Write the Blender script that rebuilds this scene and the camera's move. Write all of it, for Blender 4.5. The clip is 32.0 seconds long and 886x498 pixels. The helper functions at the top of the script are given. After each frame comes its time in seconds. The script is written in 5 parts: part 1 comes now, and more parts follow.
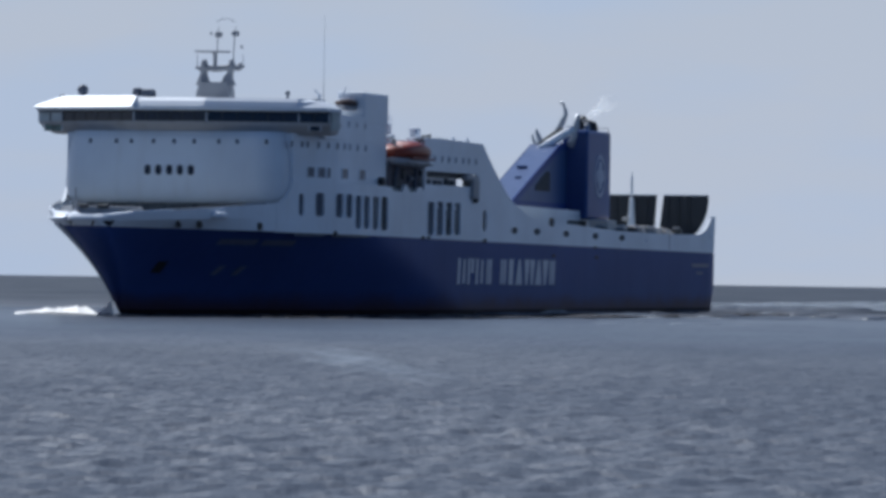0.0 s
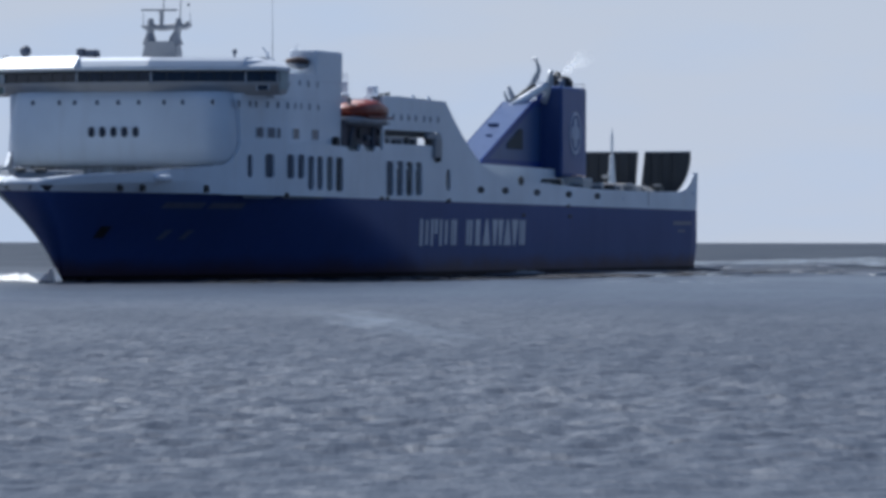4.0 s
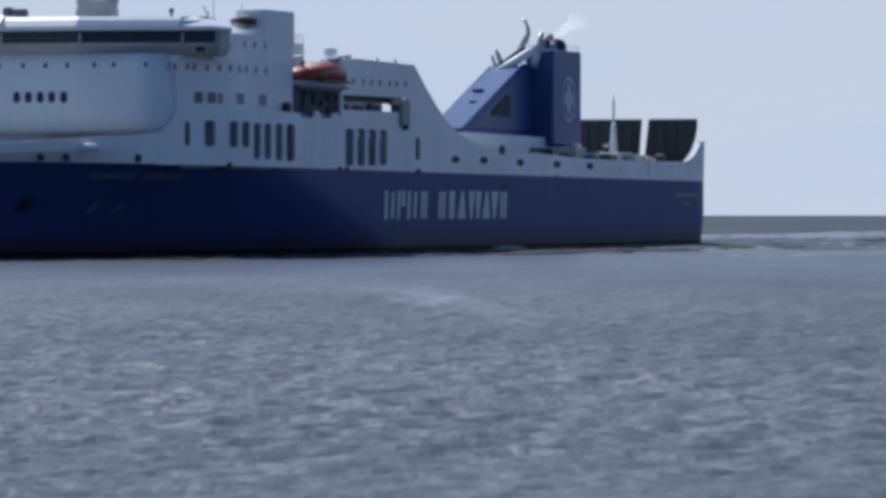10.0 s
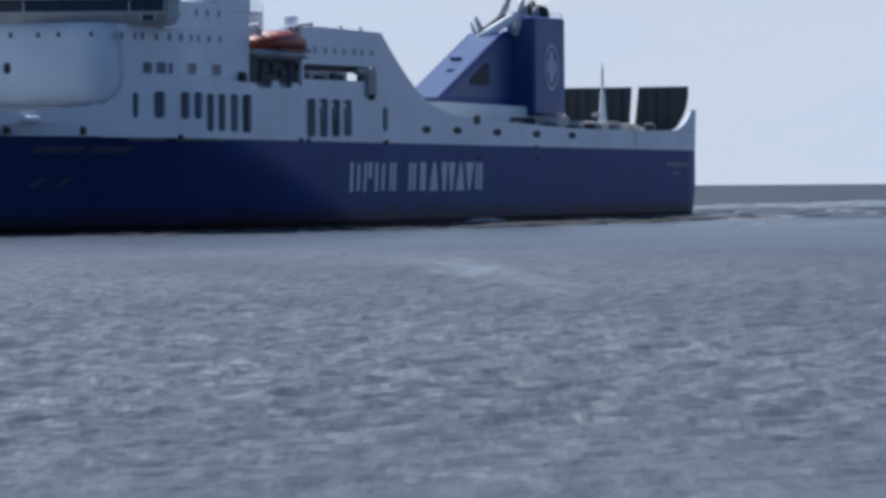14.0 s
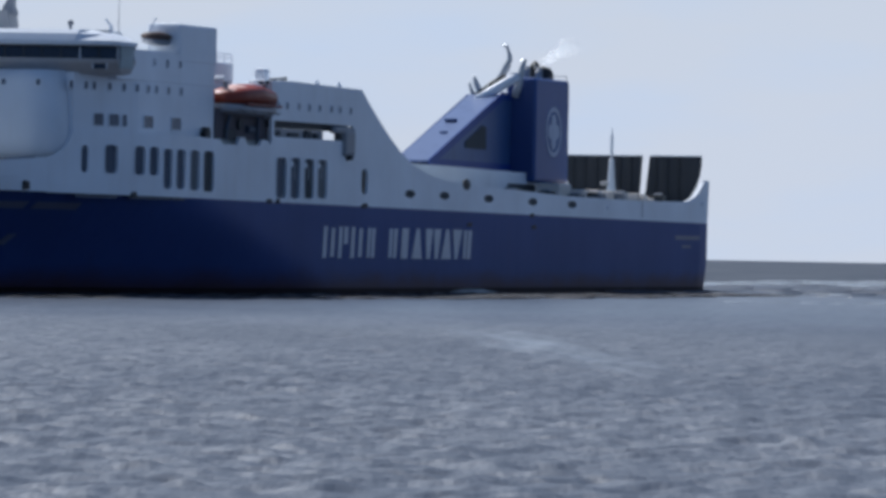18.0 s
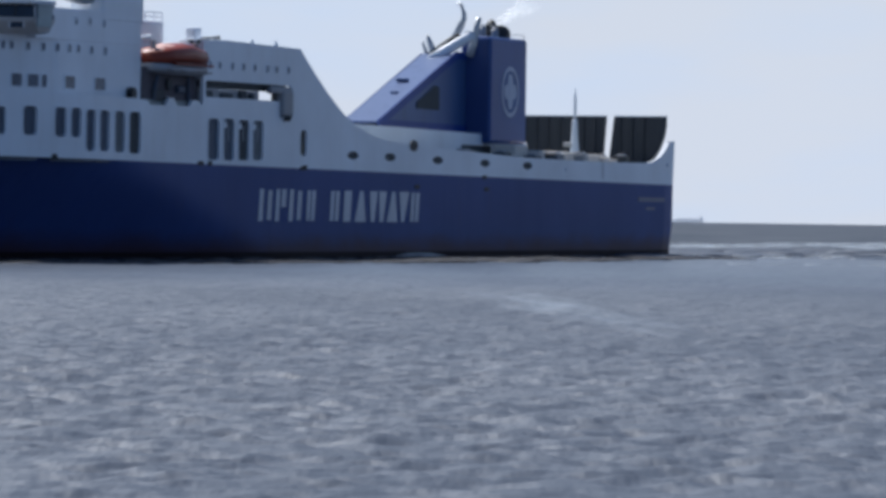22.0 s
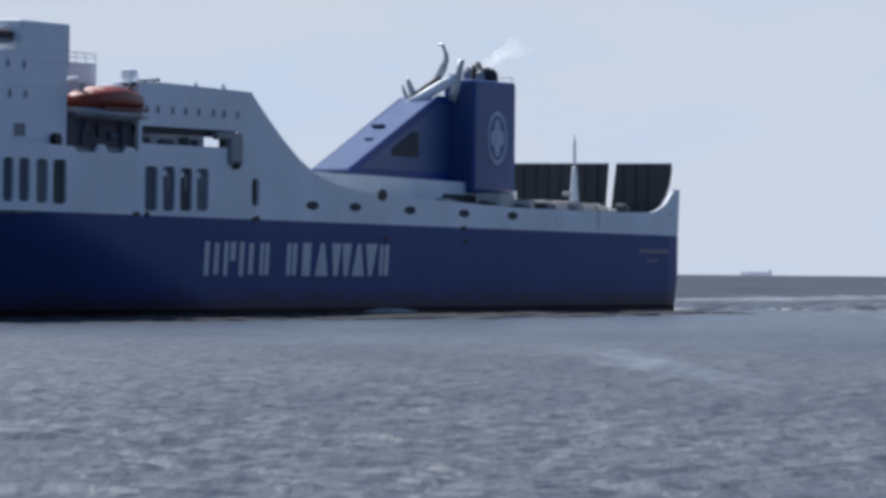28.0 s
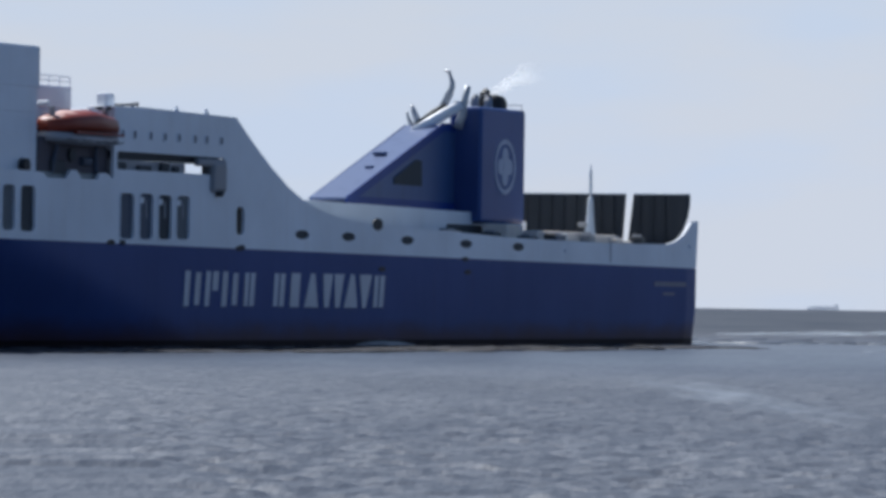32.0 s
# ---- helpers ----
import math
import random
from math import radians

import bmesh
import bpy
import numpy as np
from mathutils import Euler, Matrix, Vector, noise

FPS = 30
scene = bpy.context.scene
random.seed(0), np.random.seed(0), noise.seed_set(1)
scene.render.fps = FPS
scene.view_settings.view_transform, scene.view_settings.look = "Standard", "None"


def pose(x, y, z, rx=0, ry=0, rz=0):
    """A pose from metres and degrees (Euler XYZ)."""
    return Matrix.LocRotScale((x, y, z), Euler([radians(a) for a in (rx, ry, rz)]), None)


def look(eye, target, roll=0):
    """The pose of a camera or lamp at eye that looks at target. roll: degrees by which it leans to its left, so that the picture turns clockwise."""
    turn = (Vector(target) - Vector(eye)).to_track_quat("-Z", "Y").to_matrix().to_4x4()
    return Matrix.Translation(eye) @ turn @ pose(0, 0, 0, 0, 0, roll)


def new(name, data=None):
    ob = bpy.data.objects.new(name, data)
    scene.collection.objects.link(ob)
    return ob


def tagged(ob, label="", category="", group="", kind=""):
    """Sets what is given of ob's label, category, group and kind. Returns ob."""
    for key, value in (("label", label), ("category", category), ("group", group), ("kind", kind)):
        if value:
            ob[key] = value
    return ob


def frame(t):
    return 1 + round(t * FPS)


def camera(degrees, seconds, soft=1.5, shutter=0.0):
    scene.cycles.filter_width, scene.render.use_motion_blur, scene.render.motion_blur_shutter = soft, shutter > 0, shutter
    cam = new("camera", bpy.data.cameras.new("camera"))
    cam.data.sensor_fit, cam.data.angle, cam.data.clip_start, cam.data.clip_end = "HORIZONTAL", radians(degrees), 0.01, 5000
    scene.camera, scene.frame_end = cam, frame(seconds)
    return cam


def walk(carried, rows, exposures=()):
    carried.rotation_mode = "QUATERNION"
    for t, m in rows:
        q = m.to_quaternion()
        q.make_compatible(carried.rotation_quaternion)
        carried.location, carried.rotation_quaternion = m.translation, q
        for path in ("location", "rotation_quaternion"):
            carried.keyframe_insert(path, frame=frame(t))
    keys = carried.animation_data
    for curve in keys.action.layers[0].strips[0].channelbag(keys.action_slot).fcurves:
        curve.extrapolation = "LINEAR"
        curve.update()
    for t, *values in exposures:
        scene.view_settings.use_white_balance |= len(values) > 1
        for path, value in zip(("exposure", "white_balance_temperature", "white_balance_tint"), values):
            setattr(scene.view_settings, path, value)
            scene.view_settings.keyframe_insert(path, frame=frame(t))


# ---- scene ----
# The camera: one long hand-held lens on shore; forward and back slides imitate zoom.
EYE = 4.036


def view(yaw, pitch, lean, forward):
    return Matrix.Translation((0, forward, EYE)) @ pose(0, 0, 0, 0, 0, -yaw) @ pose(0, 0, 0, 90 + pitch) @ pose(0, 0, 0, 0, 0, lean)


cam = camera(9.7033, 32.0, soft=3.8)
walk(cam, [
    (0, view(0.6643, 0.2948, 0.822, -16.34)),
    (0.5, view(0.5932, 0.2550, 0.629, -16.60)),
    (1, view(0.5338, 0.0945, 0.375, -17.77)),
    (1.5, view(0.4831, -0.1058, 0.247, -17.59)),
    (2, view(0.4847, -0.2956, -0.067, -17.44)),
    (2.5, view(0.5637, -0.3242, -0.027, -17.67)),
    (3, view(0.6422, -0.2552, 0.017, -17.82)),
    (3.5, view(0.6048, -0.1947, -0.003, -18.56)),
    (5.5, view(0.3557, 0.1424, 0.349, -17.96)),
    (6, view(0.2903, 0.2039, 0.393, -18.02)),
    (6.5, view(0.2516, 0.1469, 0.236, -17.73)),
    (7, view(0.2684, 0.0607, 0.246, -17.58)),
    (7.5, view(0.3523, -0.0225, 0.207, -17.06)),
    (8, view(0.4420, -0.1037, 0.149, -16.20)),
    (8.5, view(0.4865, -0.1853, 0.122, -15.50)),
    (9, view(0.3824, -0.2623, 0.173, -12.58)),
    (9.5, view(0.2225, -0.3414, 0.092, -9.24)),
    (10, view(0.0879, -0.4257, -0.023, -6.98)),
    (10.5, view(0.0378, -0.5039, 0.036, -7.86)),
    (11, view(-0.0044, -0.5136, 0.000, -7.78)),
    (11.5, view(-0.0424, -0.4873, -0.017, -8.61)),
    (12, view(-0.1053, -0.4498, -0.089, -7.86)),
    (12.5, view(-0.1441, -0.4540, -0.140, -8.93)),
    (13, view(-0.1564, -0.4940, -0.136, -9.82)),
    (13.5, view(-0.1629, -0.6045, -0.205, -9.82)),
    (14, view(-0.1809, -0.7370, -0.453, -8.22)),
    (14.5, view(-0.2038, -0.6700, -0.232, -4.36)),
    (15, view(-0.2367, -0.4495, 0.270, 0.81)),
    (15.5, view(-0.2863, -0.2380, 0.600, 7.70)),
    (17.5, view(-0.5766, -0.0755, 1.091, 6.78)),
    (18, view(-0.6331, 0.0094, 1.017, 4.01)),
    (18.5, view(-0.6337, -0.0078, 0.862, 5.25)),
    (19, view(-0.6339, -0.0575, 0.824, 4.68)),
    (19.5, view(-0.7195, -0.1357, 0.604, 5.63)),
    (20, view(-0.8303, -0.2266, 0.350, 6.10)),
    (20.5, view(-0.8818, -0.3117, 0.442, 5.05)),
    (21, view(-0.8694, -0.3798, 0.588, 3.37)),
    (21.5, view(-0.7881, -0.3926, 0.694, 1.68)),
    (22, view(-0.6875, -0.3907, 0.818, -0.50)),
    (22.5, view(-0.5925, -0.3894, 1.000, -1.48)),
    (23, view(-0.5829, -0.4021, 0.912, -3.58)),
    (23.5, view(-0.6865, -0.4451, 0.856, -3.34)),
    (24, view(-0.9272, -0.5051, 0.685, -1.57)),
    (24.5, view(-1.2665, -0.5311, 0.442, 9.27)),
    (25, view(-1.5286, -0.3707, 0.583, 16.56)),
    (25.5, view(-1.6356, -0.0866, 0.668, 18.18)),
    (26, view(-1.5856, 0.1585, 0.621, 15.62)),
    (26.5, view(-1.5175, 0.2579, 0.524, 13.35)),
    (28.5, view(-1.3847, 0.1854, 0.599, 1.09)),
    (29, view(-1.4335, 0.3635, 0.853, -1.18)),
    (29.5, view(-1.5003, 0.5485, 1.044, -2.68)),
    (30, view(-1.5836, 0.6029, 0.949, -4.90)),
    (30.5, view(-1.7425, 0.6522, 0.932, -2.59)),
    (31, view(-1.9031, 0.6502, 0.865, -0.58)),
    (31.5, view(-2.0564, 0.6095, 0.855, 0.96)),
    (32, view(-2.1807, 0.5469, 0.870, 1.23)),
], exposures=[(0.0, -0.18, 5510, 10), (1.5, -0.1, 5530, 10), (3.0, -0.04, 5500, 10), (6.0, -0.02, 5520, 10), (12.0, 0.11, 5550, 10), (15.0, 0.14, 5550, 10), (18.0, 0.14, 5630, 10), (21.0, 0.22, 5680, 10), (22.0, 0.25, 5730, 10), (24.0, 0.18, 5590, 10), (26.5, 0.22, 5760, 10), (29.0, 0.02, 5670, 10), (30.5, -0.14, 5570, 10), (31.2, -0.12, 5570, 10), (32.0, 0.16, 5770, 10)])

# ---- world and sun ----
SUN_AZ, SUN_EL = radians(-38), radians(50)      # measured from +Y towards +X
world = bpy.data.worlds.new("sky")
scene.world = world
world.use_nodes = True
wn, wl = world.node_tree.nodes, world.node_tree.links
sky = wn.new("ShaderNodeTexSky")
sky.sky_type, sky.sun_disc = "NISHITA", False
sky.sun_elevation, sky.sun_rotation = SUN_EL, SUN_AZ
sky.altitude, sky.air_density, sky.dust_density, sky.ozone_density = 0, 1.0, 0.6, 2.0
wn["Background"].inputs["Strength"].default_value = 0.09
# pale haze low over the sea, clear sky above it, with thin high cloud
gen, sep = wn.new("ShaderNodeTexCoord"), wn.new("ShaderNodeSeparateXYZ")
wl.new(gen.outputs["Generated"], sep.inputs[0])
lift = wn.new("ShaderNodeMapRange")
lift.interpolation_type = "SMOOTHSTEP"
lift.inputs[1].default_value, lift.inputs[2].default_value = 0.0, 0.35
wl.new(sep.outputs["Z"], lift.inputs[0])
stretch = wn.new("ShaderNodeMapping")
stretch.inputs["Scale"].default_value = (5, 5, 22)
wl.new(gen.outputs["Generated"], stretch.inputs[0])
cloud = wn.new("ShaderNodeTexNoise")
cloud.inputs["Scale"].default_value, cloud.inputs["Detail"].default_value = 2.4, 6
wl.new(stretch.outputs[0], cloud.inputs["Vector"])
veil = wn.new("ShaderNodeValToRGB")
veil.color_ramp.elements[0].position, veil.color_ramp.elements[0].color = 0.4, (6.05, 6.5, 7.2, 1)
veil.color_ramp.elements[1].position, veil.color_ramp.elements[1].color = 0.62, (6.5, 6.55, 6.72, 1)
# the thin cloud thickens away from the sun's side
bank, thick = wn.new("ShaderNodeMapRange"), wn.new("ShaderNodeMath")
for key, v in ((1, -0.12), (2, 0.05), (3, -0.07), (4, 0.1)):
    bank.inputs[key].default_value = v
wl.new(sep.outputs["X"], bank.inputs[0])
wl.new(cloud.outputs["Fac"], thick.inputs[0])
wl.new(bank.outputs[0], thick.inputs[1])
wl.new(thick.outputs[0], veil.inputs[0])
# haze scatters forwards, so it is brightest on the sun's side
flat = wn.new("ShaderNodeVectorMath")
flat.operation = "DOT_PRODUCT"
flat.inputs[1].default_value = (math.sin(SUN_AZ), math.cos(SUN_AZ), 0)
wl.new(gen.outputs["Generated"], flat.inputs[0])
glow = wn.new("ShaderNodeMapRange")
glow.interpolation_type = "SMOOTHSTEP"
for key, v in ((1, -1.0), (2, 0.75), (3, 0.0), (4, 1.0)):
    glow.inputs[key].default_value = v
wl.new(flat.outputs["Value"], glow.inputs[0])
lit_haze = wn.new("ShaderNodeMix")
lit_haze.data_type = "RGBA"
lit_haze.inputs[6].default_value = (0.9, 1.8, 3.6, 1)
wl.new(glow.outputs[0], lit_haze.inputs[0])
wl.new(veil.outputs[0], lit_haze.inputs[7])
clear = wn.new("ShaderNodeVectorMath")
clear.operation = "SCALE"
clear.inputs["Scale"].default_value = 0.7
wl.new(sky.outputs["Color"], clear.inputs[0])
blend = wn.new("ShaderNodeMix")
blend.data_type = "RGBA"
wl.new(lift.outputs[0], blend.inputs[0])
wl.new(lit_haze.outputs[2], blend.inputs[6])
wl.new(clear.outputs[0], blend.inputs[7])
wl.new(blend.outputs[2], wn["Background"].inputs["Color"])

sun_data = bpy.data.lights.new("sun", "SUN")
sun_data.energy, sun_data.angle, sun_data.color = 5.0, radians(0.6), (1.0, 0.94, 0.84)
sun = new("sun", sun_data)
sun_dir = Vector((math.sin(SUN_AZ) * math.cos(SUN_EL), math.cos(SUN_AZ) * math.cos(SUN_EL), math.sin(SUN_EL)))
sun.matrix_world = look(sun_dir * 300, (0, 0, 0))


# ---- materials ----
def ramp(nt, fac, stops):
    r = nt.nodes.new("ShaderNodeValToRGB")
    while len(r.color_ramp.elements) < len(stops):
        r.color_ramp.elements.new(0.5)
    for e, (p, c) in zip(r.color_ramp.elements, stops):
        e.position, e.color = p, (*c, 1)
    nt.links.new(fac, r.inputs[0])
    return r.outputs[0]


def noise_tex(nt, scale, detail=3, stretch=(1, 1, 1), rough=0.55, space="Object"):
    tc, mp, n = nt.nodes.new("ShaderNodeTexCoord"), nt.nodes.new("ShaderNodeMapping"), nt.nodes.new("ShaderNodeTexNoise")
    mp.inputs["Scale"].default_value = stretch
    n.inputs["Scale"].default_value, n.inputs["Detail"].default_value, n.inputs["Roughness"].default_value = scale, detail, rough
    nt.links.new(tc.outputs[space], mp.inputs[0])
    nt.links.new(mp.outputs[0], n.inputs["Vector"])
    return n.outputs["Fac"]


def mixed(nt, fac, a, b, how="MIX"):
    m = nt.nodes.new("ShaderNodeMix")
    m.data_type, m.blend_type = "RGBA", how
    for key, v in ((0, fac), (6, a), (7, b)):
        if isinstance(v, bpy.types.NodeSocket):
            nt.links.new(v, m.inputs[key])
        else:
            m.inputs[key].default_value = v if key == 0 else (*v, 1)
    return m.outputs[2]


def bump(nt, height, strength, distance):
    b = nt.nodes.new("ShaderNodeBump")
    b.inputs["Strength"].default_value, b.inputs["Distance"].default_value = strength, distance
    nt.links.new(height, b.inputs["Height"])
    return b.outputs[0]


def paint(name, base, rough=0.4, metal=0.0, wear=(0.6, 0.55, 0.5), amount=0.25, relief=0.02, spec=0.5):
    """Painted steel: broad fading, streaks that run down, plates that are slightly dented."""
    m = bpy.data.materials.new(name)
    m.use_nodes = True
    nt = m.node_tree
    p = nt.nodes["Principled BSDF"]
    big = noise_tex(nt, 0.12, 3)
    streak = noise_tex(nt, 1.0, 4, (0.9, 0.9, 0.08))
    worn = tuple(b * w for b, w in zip(base, wear))
    fade = ramp(nt, big, [(0.3, tuple(b * 0.9 for b in base)), (0.7, tuple(min(1, b * 1.06) for b in base))])
    mask = ramp(nt, streak, [(0.52, (0, 0, 0)), (0.78, (amount,) * 3)])
    bw = nt.nodes.new("ShaderNodeRGBToBW")
    nt.links.new(mask, bw.inputs[0])
    nt.links.new(mixed(nt, bw.outputs[0], fade, worn), p.inputs["Base Color"])
    p.inputs["Roughness"].default_value, p.inputs["Metallic"].default_value = rough, metal
    p.inputs["Specular IOR Level"].default_value = spec
    nt.links.new(bump(nt, noise_tex(nt, 0.5, 2), 0.35, relief), p.inputs["Normal"])
    return m


def waterline_stains(m, low, top):
    """Rust and weed that creep up the shell from the waterline with a ragged edge, and rust runs below the scuppers."""
    nt = m.node_tree
    p = nt.nodes["Principled BSDF"]
    clean = p.inputs["Base Color"].links[0].from_socket
    tc, sp = nt.nodes.new("ShaderNodeTexCoord"), nt.nodes.new("ShaderNodeSeparateXYZ")
    nt.links.new(tc.outputs["Object"], sp.inputs[0])
    ragged = nt.nodes.new("ShaderNodeMath")
    ragged.operation = "MULTIPLY_ADD"
    ragged.inputs[1].default_value = -1.9
    nt.links.new(noise_tex(nt, 0.22, 5, (0.7, 0.7, 1.6), 0.6), ragged.inputs[0])
    nt.links.new(sp.outputs["Z"], ragged.inputs[2])
    edge = nt.nodes.new("ShaderNodeMapRange")
    edge.interpolation_type = "SMOOTHSTEP"
    for key, v in ((1, low), (2, top), (3, 0.92), (4, 0.0)):
        edge.inputs[key].default_value = v
    nt.links.new(ragged.outputs[0], edge.inputs[0])
    fouled = mixed(nt, edge.outputs[0], clean, (0.062, 0.034, 0.044))
    runs = nt.nodes.new("ShaderNodeMapRange")
    for key, v in ((1, 0.6), (2, 0.8), (3, 0.0), (4, 0.3)):
        runs.inputs[key].default_value = v
    nt.links.new(noise_tex(nt, 0.55, 4, (1.0, 1.0, 0.12), 0.6), runs.inputs[0])
    nt.links.new(mixed(nt, runs.outputs[0], fouled, (0.062, 0.066, 0.13)), p.inputs["Base Color"])


WHITE = paint("white_ship_paint", (0.81, 0.845, 0.89), 0.45, wear=(0.68, 0.6, 0.52), amount=0.16)
BLUE = paint("dark_blue_hull_paint", (0.046, 0.081, 0.25), 0.58, wear=(0.7, 0.75, 0.8), amount=0.5, spec=0.2)
waterline_stains(BLUE, -0.5, 1.7)
FUNNEL_BLUE = paint("funnel_blue_paint", (0.036, 0.085, 0.27), 0.45, amount=0.35, spec=0.3)
# paler copy of the funnel blue, with the slope's light painted in
LIT_BLUE = paint("sunlit_lavender_blue_paint", (0.105, 0.15, 0.29), 0.35, amount=0.6, wear=(0.45, 0.5, 0.6))
PANEL_BLUE = paint("grey_blue_panel_paint", (0.055, 0.108, 0.255), 0.45, amount=0.4)
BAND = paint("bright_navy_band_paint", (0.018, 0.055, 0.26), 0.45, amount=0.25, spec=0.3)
FUNNEL_DARK = paint("dark_funnel_blue_paint", (0.024, 0.056, 0.20), 0.45, amount=0.3)
BOOT = paint("dark_red_antifouling", (0.020, 0.013, 0.016), 0.7, amount=0.5, spec=0.1)
DECK = paint("grey_green_deck_paint", (0.30, 0.32, 0.31), 0.7)
SLATE = paint("slate_gear_and_shade_paint", (0.075, 0.095, 0.135), 0.6)
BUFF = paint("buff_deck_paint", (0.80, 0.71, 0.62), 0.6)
DIM = paint("recess_shade_purple_brown", (0.085, 0.075, 0.09), 0.7, amount=0.6)
DARK = paint("dark_gear_and_shade_paint", (0.05, 0.055, 0.06), 0.7)
INNER = paint("grey_wall_and_shade_paint", (0.16, 0.17, 0.18), 0.7)
RAMP = paint("dark_weathered_steel", (0.042, 0.046, 0.054), 0.7, wear=(2.2, 1.9, 1.6), amount=0.4)
STEM_LIGHT = paint("sunlit_stem_grey", (0.40, 0.44, 0.50), 0.4, wear=(0.5, 0.5, 0.6), amount=0.6)
WARM_GREY = paint("pale_grey_dirt_and_shade", (0.46, 0.44, 0.43), 0.6, amount=0.4)
GREY = paint("grey_steel_paint", (0.30, 0.31, 0.33), 0.5)
ORANGE = paint("orange_glass_fibre", (0.27, 0.040, 0.016), 0.45, amount=0.6, wear=(0.45, 0.4, 0.4), relief=0.01)
LIT_ORANGE = paint("sunlit_orange_fibre", (0.60, 0.36, 0.30), 0.5, amount=0.4)
BOAT_GREY = paint("dull_pale_grey_fibre", (0.40, 0.40, 0.42), 0.5, amount=0.5)
BROWN = paint("dark_brown_canvas_cover", (0.075, 0.044, 0.036), 0.7)
PALE = paint("pale_lettering_paint", (0.56, 0.59, 0.65), 0.45, amount=0.35)
FADED = paint("faded_lettering_paint", (0.15, 0.16, 0.23), 0.5, amount=0.5)
EMBLEM = paint("faded_emblem_paint", (0.42, 0.48, 0.60), 0.5, amount=0.5)
STEEL = paint("pale_exhaust_cladding", (0.5, 0.52, 0.54), 0.4, metal=0.3, amount=0.4)
BLACK = paint("black_paint_soot_and_shade", (0.02, 0.02, 0.022), 0.6)


def glass_dark(name, base):
    m = bpy.data.materials.new(name)
    m.use_nodes = True
    nt = m.node_tree
    p = nt.nodes["Principled BSDF"]
    nt.links.new(ramp(nt, noise_tex(nt, 0.8, 2), [(0.3, tuple(b * 0.7 for b in base)), (0.7, base)]), p.inputs["Base Color"])
    p.inputs["Roughness"].default_value = 0.08
    p.inputs["IOR"].default_value = 1.5
    return m


GLASS = glass_dark("dark_window_glass", (0.012, 0.02, 0.042))
GREEN_GLASS = glass_dark("greenish_wing_glass", (0.05, 0.14, 0.135))
# the bright sky in this pane is put into its pale base colour
BRIGHT_GLASS = glass_dark("sky_bright_wing_glass", (0.5, 0.57, 0.6))
PALE_GLASS = glass_dark("pale_wing_glass", (0.34, 0.42, 0.44))
PALE_GLASS.node_tree.nodes["Principled BSDF"].inputs["Roughness"].default_value = 0.5
TINT = glass_dark("tinted_window_glass", (0.105, 0.135, 0.19))
TINT.node_tree.nodes["Principled BSDF"].inputs["Roughness"].default_value = 0.4


